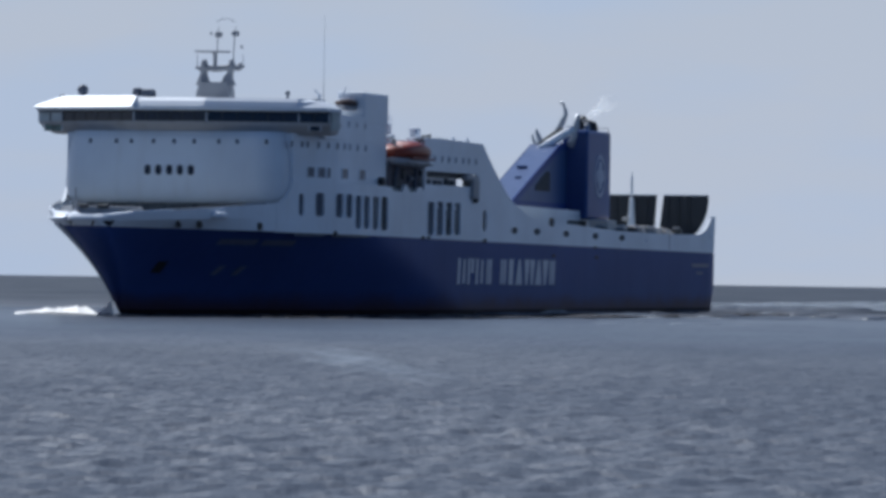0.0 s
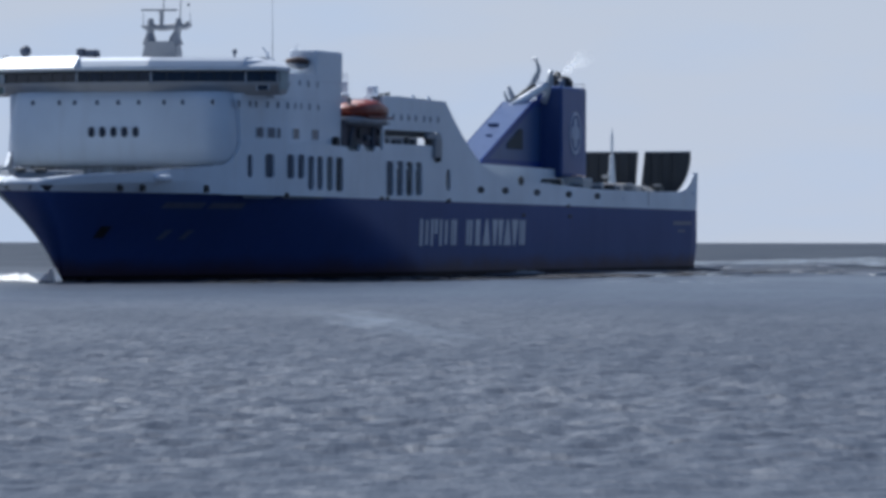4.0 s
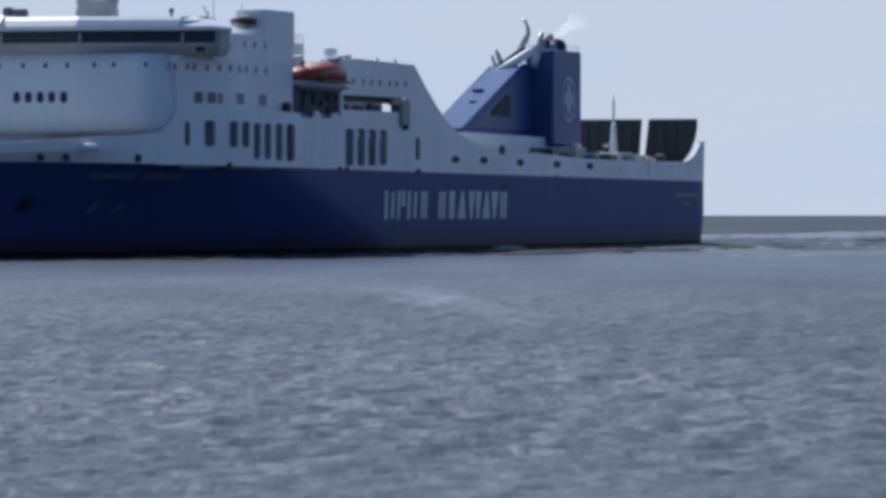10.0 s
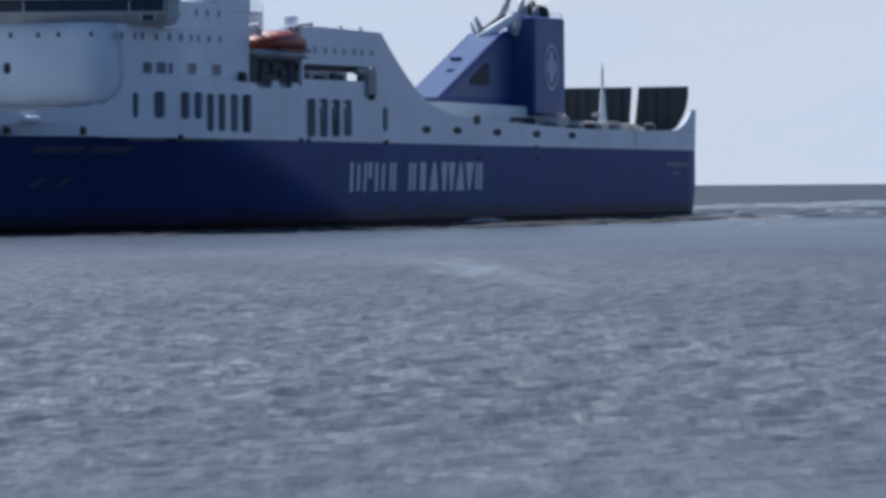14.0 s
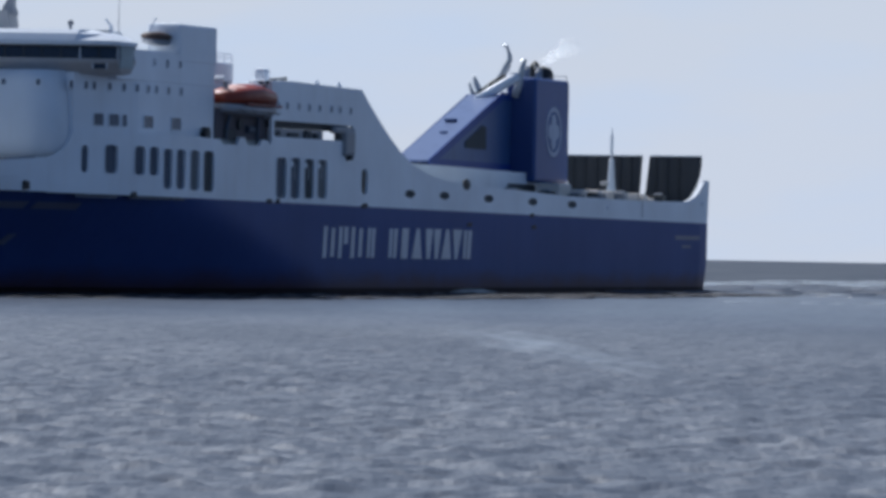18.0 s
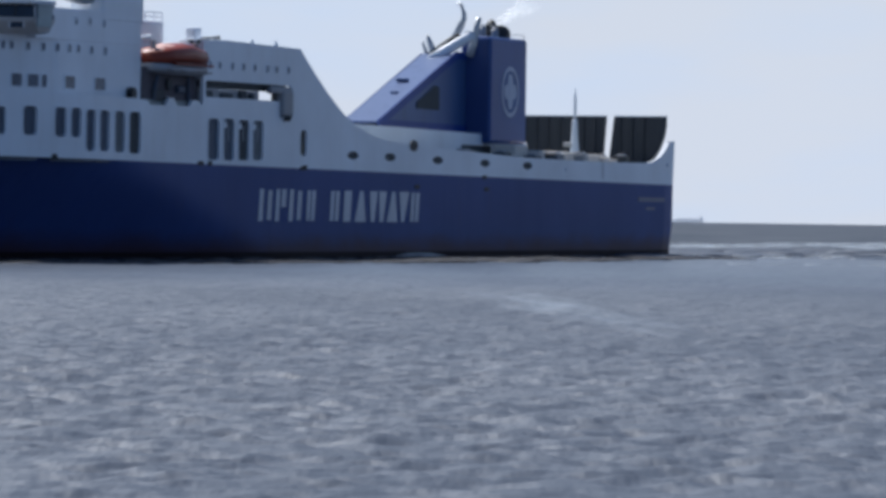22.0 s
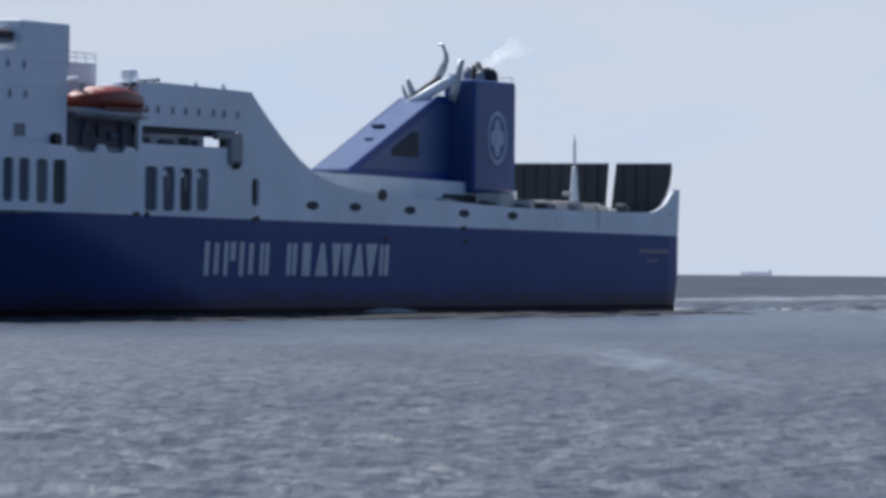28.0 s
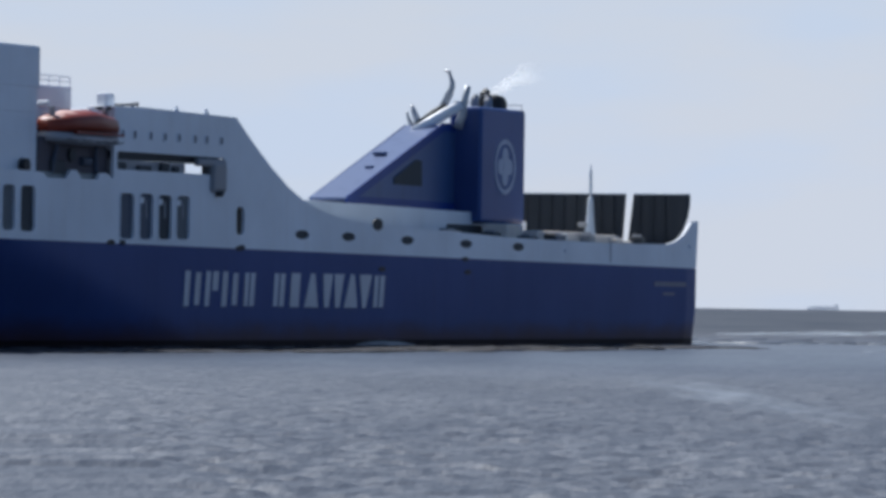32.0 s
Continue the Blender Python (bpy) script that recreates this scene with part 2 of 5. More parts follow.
def water_material():
    m = bpy.data.materials.new("estuary_water")
    m.use_nodes = True
    nt = m.node_tree
    p = nt.nodes["Principled BSDF"]
    water_tone = noise_tex(nt, 0.012, 4, (1, 0.5, 1))
    tone = ramp(nt, water_tone, [(0.3, (0.056, 0.067, 0.090)), (0.7, (0.089, 0.101, 0.126))])
    p.inputs["IOR"].default_value = 1.333
    gust = noise_tex(nt, 0.02, 3, (0.6, 0.35, 1))
    r = nt.nodes.new("ShaderNodeMapRange")
    r.inputs[1].default_value, r.inputs[2].default_value, r.inputs[3].default_value, r.inputs[4].default_value = 0.3, 0.7, 0.50, 0.60
    nt.links.new(gust, r.inputs[0])
    # roughness changes with distance, set to fit the camera's view
    place, split = nt.nodes.new("ShaderNodeTexCoord"), nt.nodes.new("ShaderNodeSeparateXYZ")
    nt.links.new(place.outputs["Object"], split.inputs[0])
    rough = r.outputs[0]
    for y0, y1, change in ((230.0, 380.0, -0.22), (500.0, 640.0, 0.47)):
        rough_step, total = nt.nodes.new("ShaderNodeMapRange"), nt.nodes.new("ShaderNodeMath")
        rough_step.interpolation_type = "SMOOTHSTEP"
        for key, v in ((1, y0), (2, y1), (3, 0.0), (4, change)):
            rough_step.inputs[key].default_value = v
        nt.links.new(split.outputs["Y"], rough_step.inputs[0])
        nt.links.new(rough, total.inputs[0])
        nt.links.new(rough_step.outputs[0], total.inputs[1])
        rough = total.outputs[0]
    nt.links.new(rough, p.inputs["Roughness"])
    # specular is lowered with distance so that the far water looks darker
    gloss = nt.nodes.new("ShaderNodeMapRange")
    gloss.interpolation_type = "SMOOTHSTEP"
    for key, v in ((1, 560.0), (2, 760.0), (3, 0.5), (4, 0.34)):
        gloss.inputs[key].default_value = v
    nt.links.new(split.outputs["Y"], gloss.inputs[0])
    # cat's paws: broad patches that the wind ruffles more or less
    paws, ruffled = nt.nodes.new("ShaderNodeMapRange"), nt.nodes.new("ShaderNodeMath")
    for key, v in ((1, 0.36), (2, 0.64), (3, 0.45), (4, 1.55)):
        paws.inputs[key].default_value = v
    nt.links.new(noise_tex(nt, 0.045, 4, (1.0, 0.3, 1.0), 0.62), paws.inputs[0])
    ruffled.operation = "MULTIPLY"
    nt.links.new(gloss.outputs[0], ruffled.inputs[0])
    nt.links.new(paws.outputs[0], ruffled.inputs[1])
    nt.links.new(ruffled.outputs[0], p.inputs["Specular IOR Level"])
    fine = noise_tex(nt, 1.1, 3, (1.15, 0.27, 1.0), 0.45)
    wide = noise_tex(nt, 0.35, 3, (1.0, 0.7, 1.0), 0.5)
    add = nt.nodes.new("ShaderNodeMath")
    add.operation = "MULTIPLY_ADD"
    nt.links.new(fine, add.inputs[0])
    add.inputs[1].default_value = 0.5
    nt.links.new(wide, add.inputs[2])
    # a smoother lane of water that lies across the way, ruffled less by the wind
    tc, mp = nt.nodes.new("ShaderNodeTexCoord"), nt.nodes.new("ShaderNodeMapping")
    turn = nt.nodes.new("ShaderNodeMapping")
    turn.inputs["Rotation"].default_value = (0, 0, -0.07)
    mp.inputs["Location"].default_value, mp.inputs["Scale"].default_value = (-4.9, -4.6, 0), (0.33, 0.02, 0)
    wob = nt.nodes.new("ShaderNodeTexNoise")
    wob.inputs["Scale"].default_value, wob.inputs["Detail"].default_value = 2.2, 5
    dist = nt.nodes.new("ShaderNodeVectorMath")
    dist.operation = "LENGTH"
    nt.links.new(tc.outputs["Object"], turn.inputs[0])
    nt.links.new(turn.outputs[0], mp.inputs[0])
    nt.links.new(mp.outputs[0], dist.inputs[0])
    nt.links.new(mp.outputs[0], wob.inputs["Vector"])
    ragged = nt.nodes.new("ShaderNodeMath")
    ragged.operation = "MULTIPLY_ADD"
    ragged.inputs[1].default_value = 2.6
    nt.links.new(wob.outputs["Fac"], ragged.inputs[0])
    nt.links.new(dist.outputs["Value"], ragged.inputs[2])
    calm = nt.nodes.new("ShaderNodeMapRange")
    calm.interpolation_type = "SMOOTHSTEP"
    for key, v in ((1, 1.2), (2, 2.4), (3, 0.35), (4, 0.75)):
        calm.inputs[key].default_value = v
    nt.links.new(ragged.outputs[0], calm.inputs[0])
    # the lane's brighter sky reflection is painted in as a paler base colour
    sky_sheen = nt.nodes.new("ShaderNodeMapRange")
    sky_sheen.interpolation_type = "SMOOTHSTEP"
    for key, v in ((1, 1.0), (2, 2.4), (3, 0.7), (4, 0.0)):
        sky_sheen.inputs[key].default_value = v
    nt.links.new(ragged.outputs[0], sky_sheen.inputs[0])
    # the far water's duller reflection is painted in: base colour darkens with distance
    far_dark = nt.nodes.new("ShaderNodeMapRange")
    far_dark.interpolation_type = "SMOOTHSTEP"
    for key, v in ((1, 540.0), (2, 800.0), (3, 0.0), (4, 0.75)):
        far_dark.inputs[key].default_value = v
    nt.links.new(split.outputs["Y"], far_dark.inputs[0])
    far_toned = mixed(nt, far_dark.outputs[0], tone, (0.038, 0.048, 0.066))
    nt.links.new(mixed(nt, sky_sheen.outputs[0], far_toned, (0.21, 0.24, 0.28)), p.inputs["Base Color"])
    b = nt.nodes.new("ShaderNodeBump")
    b.inputs["Distance"].default_value = 0.5
    # bump strength falls with distance, set to fit the camera's view
    flatten, chop = nt.nodes.new("ShaderNodeMapRange"), nt.nodes.new("ShaderNodeMath")
    flatten.interpolation_type = "SMOOTHSTEP"
    for key, v in ((1, 110.0), (2, 300.0), (3, 1.0), (4, 0.42)):
        flatten.inputs[key].default_value = v
    nt.links.new(split.outputs["Y"], flatten.inputs[0])
    chop.operation = "MULTIPLY"
    nt.links.new(calm.outputs[0], chop.inputs[0])
    nt.links.new(flatten.outputs[0], chop.inputs[1])
    nt.links.new(chop.outputs[0], b.inputs["Strength"])
    nt.links.new(add.outputs[0], b.inputs["Height"])
    nt.links.new(b.outputs[0], p.inputs["Normal"])
    return m


WATER = water_material()


def foam_material(name, cover, base=(0.75, 0.77, 0.78)):
    m = bpy.data.materials.new(name)
    m.use_nodes = True
    nt = m.node_tree
    p = nt.nodes["Principled BSDF"]
    p.inputs["Roughness"].default_value = 0.7
    n = noise_tex(nt, 0.35, 5, (0.5, 1.0, 1.0), 0.65)
    nt.links.new(ramp(nt, n, [(0.3, tuple(b * 0.8 for b in base)), (0.7, base)]), p.inputs["Base Color"])
    a = ramp(nt, n, [(0.62 - cover * 0.4, (0, 0, 0)), (0.8 - cover * 0.3, (1, 1, 1))])
    bw = nt.nodes.new("ShaderNodeRGBToBW")
    nt.links.new(a, bw.inputs[0])
    nt.links.new(bw.outputs[0], p.inputs["Alpha"])
    return m


FOAM = foam_material("white_foam", 1.0, (0.85, 0.86, 0.86))


def backlit(m, share):
    """Froth lets a part of the light through."""
    nt = m.node_tree
    p, out = nt.nodes["Principled BSDF"], nt.nodes["Material Output"]
    for link in list(p.inputs["Alpha"].links):
        nt.links.remove(link)
    p.inputs["Alpha"].default_value = 1.0
    through_light, mix = nt.nodes.new("ShaderNodeBsdfTranslucent"), nt.nodes.new("ShaderNodeMixShader")
    through_light.inputs["Color"].default_value = (0.95, 0.94, 0.92, 1)
    mix.inputs[0].default_value = share
    nt.links.new(p.outputs[0], mix.inputs[1])
    nt.links.new(through_light.outputs[0], mix.inputs[2])
    nt.links.new(mix.outputs[0], out.inputs[0])


backlit(FOAM, 0.9)
WASH = foam_material("thin_churned_wash", 0.5, (0.35, 0.40, 0.46))
SMOKE = bpy.data.materials.new("thin_white_exhaust_vapour")
SMOKE.use_nodes = True


def vapour(nt):
    lit, clear, mix = nt.nodes.new("ShaderNodeAddShader"), nt.nodes.new("ShaderNodeBsdfTransparent"), nt.nodes.new("ShaderNodeMixShader")
    for k, kind in enumerate(("ShaderNodeBsdfTranslucent", "ShaderNodeBsdfDiffuse")):
        leaf = nt.nodes.new(kind)
        leaf.inputs["Color"].default_value = (0.6, 0.6, 0.59, 1)
        nt.links.new(leaf.outputs[0], lit.inputs[k])
    dens = nt.nodes.new("ShaderNodeMapRange")
    for key, v in ((1, 0.25), (2, 0.7), (3, 0.1), (4, 0.4)):
        dens.inputs[key].default_value = v
    nt.links.new(noise_tex(nt, 0.7, 3), dens.inputs[0])
    # it thins out as it drifts astern
    tc, sp, thin, total = (nt.nodes.new(k) for k in ("ShaderNodeTexCoord", "ShaderNodeSeparateXYZ", "ShaderNodeMapRange", "ShaderNodeMath"))
    thin.interpolation_type = "SMOOTHSTEP"
    for key, v in ((1, -75.0), (2, -62.0), (3, 0.0), (4, 1.0)):
        thin.inputs[key].default_value = v
    total.operation = "MULTIPLY"
    nt.links.new(tc.outputs["Object"], sp.inputs[0])
    nt.links.new(sp.outputs["X"], thin.inputs[0])
    nt.links.new(thin.outputs[0], total.inputs[0])
    nt.links.new(dens.outputs[0], total.inputs[1])
    nt.links.new(total.outputs[0], mix.inputs[0])
    nt.links.new(clear.outputs[0], mix.inputs[1])
    nt.links.new(lit.outputs[0], mix.inputs[2])
    nt.links.new(mix.outputs[0], nt.nodes["Material Output"].inputs[0])


vapour(SMOKE.node_tree)


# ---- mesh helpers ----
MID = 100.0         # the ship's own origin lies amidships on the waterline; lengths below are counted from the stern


def view_warp(p):
    """Warps the builder's stations so that the ship fits the camera's view."""
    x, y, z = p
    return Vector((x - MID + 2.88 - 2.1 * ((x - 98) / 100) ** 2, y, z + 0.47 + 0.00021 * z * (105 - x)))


def part(name, bm, material, parent, label="", smooth=False, shift=MID):
    """Links a bmesh as one mesh object under a thing or a part."""
    me = bpy.data.meshes.new(name)
    bmesh.ops.recalc_face_normals(bm, faces=bm.faces)
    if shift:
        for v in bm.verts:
            v.co = view_warp(v.co)
    bm.to_mesh(me)
    bm.free()
    me.materials.append(material)
    if smooth:
        for f in me.polygons:
            f.use_smooth = True
    ob = new(name, me)
    ob.parent = parent
    return tagged(ob, label)


def box(bm, x0, x1, y0, y1, z0, z1, bevel=0.0):
    vs = [bm.verts.new((x, y, z)) for x in (x0, x1) for y in (y0, y1) for z in (z0, z1)]
    fs = [bm.faces.new([vs[i] for i in q]) for q in ((0, 1, 3, 2), (4, 6, 7, 5), (0, 4, 5, 1), (2, 3, 7, 6), (0, 2, 6, 4), (1, 5, 7, 3))]
    if bevel:
        es = list({e for f in fs for e in f.edges})
        bmesh.ops.bevel(bm, geom=es, offset=bevel, segments=2, affect="EDGES", profile=0.5)
    return bm


def boxed(*a, bevel=0.0):
    return box(bmesh.new(), *a, bevel=bevel)


def loft(bm, rings, cap=True, closed=True):
    """Skins rings of equal length."""
    rows = [[bm.verts.new(p) for p in r] for r in rings]
    n = len(rows[0])
    for a, b in zip(rows, rows[1:]):
        for i in range(n if closed else n - 1):
            j = (i + 1) % n
            bm.faces.new((a[i], a[j], b[j], b[i]))
    if cap:
        bm.faces.new(rows[0])
        bm.faces.new(rows[-1])
    return bm


def tube(bm, points, radius, n=8):
    """A round bar along points, with one radius or one for each point."""
    pts = [Vector(p) for p in points]
    rs = radius if isinstance(radius, (list, tuple)) else [radius] * len(pts)
    rings = []
    for i, p in enumerate(pts):
        d = (pts[min(i + 1, len(pts) - 1)] - pts[max(i - 1, 0)]).normalized()
        u = d.cross(Vector((0, 0, 1)) if abs(d.z) < 0.9 else Vector((1, 0, 0))).normalized()
        v = d.cross(u)
        rings.append([p + rs[i] * (math.cos(k * math.tau / n) * u + math.sin(k * math.tau / n) * v) for k in range(n)])
    return loft(bm, rings)


def rrect(x0, x1, z0, z1, r, n=4):
    pts = []
    for cx, cz, a in ((x1 - r, z1 - r, 0), (x0 + r, z1 - r, 90), (x0 + r, z0 + r, 180), (x1 - r, z0 + r, 270)):
        pts += [(cx + r * math.cos(radians(a + 90 * k / n)), cz + r * math.sin(radians(a + 90 * k / n))) for k in range(n + 1)]
    return pts


def disc(cx, cz, rx, rz, n=26):
    return [(cx + rx * math.cos(k * math.tau / n), cz + rz * math.sin(k * math.tau / n)) for k in range(n)]


def plate(outer, holes, y0, y1):
    """An upright plate in the lengthwise plane, from y0 to y1 thick, with holes cut right through."""
    bm = bmesh.new()
    es = []
    for loop in (outer, *holes):
        vs = [bm.verts.new((x, y0, z)) for x, z in loop]
        es += [bm.edges.new((vs[i], vs[(i + 1) % len(vs)])) for i in range(len(vs))]
    bmesh.ops.triangle_fill(bm, use_beauty=True, edges=es)
    ext = bmesh.ops.extrude_face_region(bm, geom=list(bm.faces))
    bmesh.ops.translate(bm, vec=(0, y1 - y0, 0), verts=[g for g in ext["geom"] if isinstance(g, bmesh.types.BMVert)])
    return bm


def bent(bm, s):
    """Bends side plating that was cut flat to the plan of the fore body."""
    for v in bm.verts:
        if v.co.x > 146:
            v.co.y -= s * (BEAM - half_breadth(v.co.x, 9.0))
    return bm


def solid(poly, y0, y1):
    return plate(poly, [], y0, y1)


def ball(bm, c, r, seg=12, squash=(1, 1, 1)):
    m = Matrix.Translation(c) @ Matrix.Diagonal((r * squash[0], r * squash[1], r * squash[2], 1))
    bmesh.ops.create_uvsphere(bm, u_segments=seg, v_segments=max(6, seg // 2), radius=1, matrix=m)
    return bm


# ---- the sea ----
SEA_EDGE = 3855.0


def ring_step(r):
    return 0.0022 * r * np.clip(r / 420.0, 1.0, 6.0) ** 1.5


def wave_height(x, y):
    """Wind chop in many small trains, with an even fall-off far out, where it is too small to see."""
    rng = np.random.RandomState(4)
    z = np.zeros_like(x)
    reach = np.hypot(x, y)
    spacing = ring_step(reach)
    for k in range(72):
        length = 0.8 * 1.026 ** k if k < 64 else 5.0 * 1.16 ** (k - 63)
        ang = 1.55 + (-1) ** k * rng.normal(0.85, 0.4)
        kx, ky = math.cos(ang) * math.tau / length, math.sin(ang) * math.tau / length
        warp = 1.5 * np.sin(x * (0.11 + 0.0045 * k) + 0.02 * y + k) + 1.5 * np.sin(y * (0.05 + 0.0013 * k) - 0.03 * x + 2 * k)
        z += np.clip(length / spacing / 2.2 - 0.4, 0, 1) * (0.0058 * length ** 0.5 if k < 64 else 0.008) * np.sin(kx * x + ky * y + rng.uniform(0, 6.28) + warp)
    z *= 1 - 0.45 * np.clip((reach - 130) / 170, 0, 1)
    # the steeper water that the ferry leaves astern
    off = x - 28 - (y - 636) * 0.29
    band = np.exp(-(off / 26) ** 2) * np.clip((y - 560) / 80, 0, 1) * np.clip((1500 - y) / 500, 0, 1)
    for length, ang, shift in ((11.0, 1.2, 0.0), (16.0, 1.75, 2.0), (23.0, 1.5, 4.0), (13.0, 0.7, 1.0)):
        z += 0.075 * band * np.sin((math.cos(ang) * x + math.sin(ang) * y) * math.tau / length + shift + 1.2 * np.sin(0.09 * off + shift))
    return z


def build_sea():
    near = np.radians(np.linspace(-7.6, 6.6, 430))
    far = np.radians(np.linspace(6.6, 352.4, 64)[1:-1])
    th = np.concatenate([near, far])
    r = [1.0, 20.0, 45.0, 62.0]
    while r[-1] < SEA_EDGE:
        r.append(r[-1] + ring_step(r[-1]))
    r[-1] = SEA_EDGE
    r = np.array(r)
    R, T = np.meshgrid(r, th, indexing="ij")
    X, Y = R * np.sin(T), R * np.cos(T)
    wide = (T > radians(-7.61)) & (T < radians(6.61))
    Z = wave_height(X, Y) * wide
    Z *= np.clip((R - 45) / 40, 0, 1)
    Z[-1] = 0
    nr, nt = R.shape
    co = np.column_stack([X.ravel(), Y.ravel(), Z.ravel()])
    co = np.vstack([co, [0, 0, 0]])
    i, j = np.meshgrid(np.arange(nr - 1), np.arange(nt), indexing="ij")
    k = (j + 1) % nt
    quads = np.stack([i * nt + j, i * nt + k, (i + 1) * nt + k, (i + 1) * nt + j], -1).reshape(-1, 4)
    me = bpy.data.meshes.new("water")
    hub = len(co) - 1
    tris = np.column_stack([np.full(nt, hub), (np.arange(nt) + 1) % nt, np.arange(nt)])
    loops = np.concatenate([quads.ravel(), tris.ravel()])
    starts = np.concatenate([np.arange(len(quads)) * 4, len(quads) * 4 + np.arange(len(tris)) * 3])
    me.vertices.add(len(co))
    me.vertices.foreach_set("co", co.ravel())
    me.loops.add(len(loops))
    me.loops.foreach_set("vertex_index", loops)
    me.polygons.add(len(starts))
    me.polygons.foreach_set("loop_start", starts)
    me.update(calc_edges=True)
    me.validate()
    me.flip_normals()
    me.polygons.foreach_set("use_smooth", np.ones(len(me.polygons), dtype=bool))
    me.materials.append(WATER)
    return tagged(new("water", me), "grey-blue choppy estuary water reaching the horizon", "water", kind="structure")


sea = build_sea()

# ---- the ferry ----
ferry = tagged(new("ferry"), "blue and white ro-pax ferry with a blue funnel, under way", "ferry")
BEAM = 13.6


def stripe(x):
    """Height of the line between blue hull and white upper works."""
    return 6.75 + 0.005 * x


def stem(z):
    """Where the raked bow stands at a height."""
    if z > 8.41:
        return 197.2 + 0.6 * (z - 8.41)
    return 182.2 + 1.75 * max(z, -3) + 0.055 * max(z, 0) ** 2 - 3.6 * min(max(z, 0) / 8, 1) - 1.3 * math.sin(math.pi * min(max(z, 0), 8.4) / 8.4)


def half_breadth(x, z):
    s = min(max(z / 8.0, 0.0), 1.15)
    d = max(stem(z) - x, 0.0)
    run, power = 70 - 18 * min(s, 1), 1.6 - 0.05 * s
    u = min((d + 3.6 * min(s, 1) * min(d / 15, 1)) / run, 1.0)
    y = BEAM * (1 - (1 - u) ** power)
    # the stem is rounded, more so towards the top
    r = 0.15 + 1.9 * min(s, 1)
    nose = math.sqrt(max(r * r - (r - min(d, r)) ** 2, 0)) * math.exp(-max(d - r, 0) / 7)
    y = math.hypot(y, nose)
    if x < 14 and z < 3:
        y -= 0.35 * (1 - x / 14) * (1 - max(z, 0) / 3)
    return y


def hull_band(levels, material, name, label, close=False):
    """One band of shell plating round both sides and the transom; levels give a height for each length."""
    bm = bmesh.new()
    n = 110
    rows = []
    for lev in levels:
        row = []
        for k in range(n + 1):
            u = 1 - (1 - k / n) ** 1.7
            z = lev(150)
            for _ in range(3):
                x = 1.2 + u * (stem(z) - 1.2)
                z = lev(x)
            row.append((x, half_breadth(x, z), z))
        rows.append(row)
    rings = [[(x, y, z) for x, y, z in row] + [(x, -y, z) for x, y, z in reversed(row[:-1])] for row in rows]
    loft(bm, rings, cap=False)
    bmesh.ops.remove_doubles(bm, verts=bm.verts, dist=0.001)
    return part(name, bm, material, ferry, label, smooth=True)


hull_band([lambda x: -2.5, lambda x: -1.0, lambda x: 0.1], BOOT, "boot_topping", "dark red antifouling along the waterline")
hull_band([lambda x, f=f: 0.1 + f * (stripe(x) - 0.1) for f in (0, .12, .25, .4, .55, .7, .85, 1)], BLUE, "hull", "dark blue painted steel hull")


# pale strip that paints the sunlight on the far cheek of the stem
bm = bmesh.new()
rings = []
for z in np.linspace(0.9, 7.9, 22):
    reach = 0.7 + 0.2 * z
    rings.append([(stem(z) - a * reach, -half_breadth(stem(z) - a * reach, z) - o, z) for a, o in ((0.1, 0.1), (0.25, 0.12), (0.45, 0.12), (0.7, 0.12), (1.0, 0.1), (1.0, -0.1), (0.3, -0.1))])
loft(bm, rings)
part("stem_plating", bm, STEM_LIGHT, ferry, "pale grey strip that paints sunlight beside the stem", smooth=True)


def ledge(x):
    """How far the sloping ledge round the bow has grown."""
    return min(1, max(0, (x - 189.3) / 5.5))


def bulwark_top(x):
    """Height of the white shell; forward it stops under the ledge."""
    return 10.3 - 1.3 * min(1, max(0, (x - 168) / 22)) - 0.66 * ledge(x)


def shell_y(x, z):
    """Half breadth of the white shell, which runs into the upright plating aft."""
    w = min(1, max(0, (180 - x) / 10))
    return w * half_breadth(x, 9.0) + (1 - w) * half_breadth(x, z)


# white shell forward of the side plating
bm = bmesh.new()
for side in (1, -1):
    rows = []
    for f in (0, 0.5, 1):
        row = []
        for k in range(41):
            x = 165.8 + k / 40 * (stem(8.4) - 0.05 - 165.8)
            z = stripe(x) + f * (bulwark_top(x) - stripe(x))
            x2 = min(x + (stem(z) - stem(8.4)) * (k / 40) ** 6, stem(z))
            row.append((x2, side * shell_y(x2, z), z))
        rows.append(row)
    inner = [[(x - 0.1, y - side * 0.28 if abs(y) > 0.3 else 0, z) for x, y, z in row] for row in reversed(rows)]
    loft(bm, rows + inner, cap=False, closed=False)
bmesh.ops.remove_doubles(bm, verts=bm.verts, dist=0.002)
part("bow_bulwark", bm, WHITE, ferry, "white bow bulwark above the blue hull")
bm = bmesh.new()
loft(bm, [[(x, half_breadth(x, 8) - 0.3 if i else -half_breadth(x, 8) + 0.3, 8.15) for i in (0, 1)] for x in np.linspace(166, 196, 12)], cap=False, closed=False)
part("foredeck", bm, DECK, ferry, "grey forecastle deck")
bm = bmesh.new()
tube(bm, [(x, side_y * 1.0, bulwark_top(x) + 0.05) for x, side_y in [(x, half_breadth(x, 9) - 0.1) for x in np.linspace(170, 184.5, 10)]], 0.07)
part("bulwark_rail", bm, GREY, ferry)
bm = bmesh.new()
tube(bm, [(x, -half_breadth(x, 9) + 0.1, bulwark_top(x) + 0.05) for x in np.linspace(170, 184.5, 10)], 0.07)
part("bulwark_rail", bm, GREY, ferry)

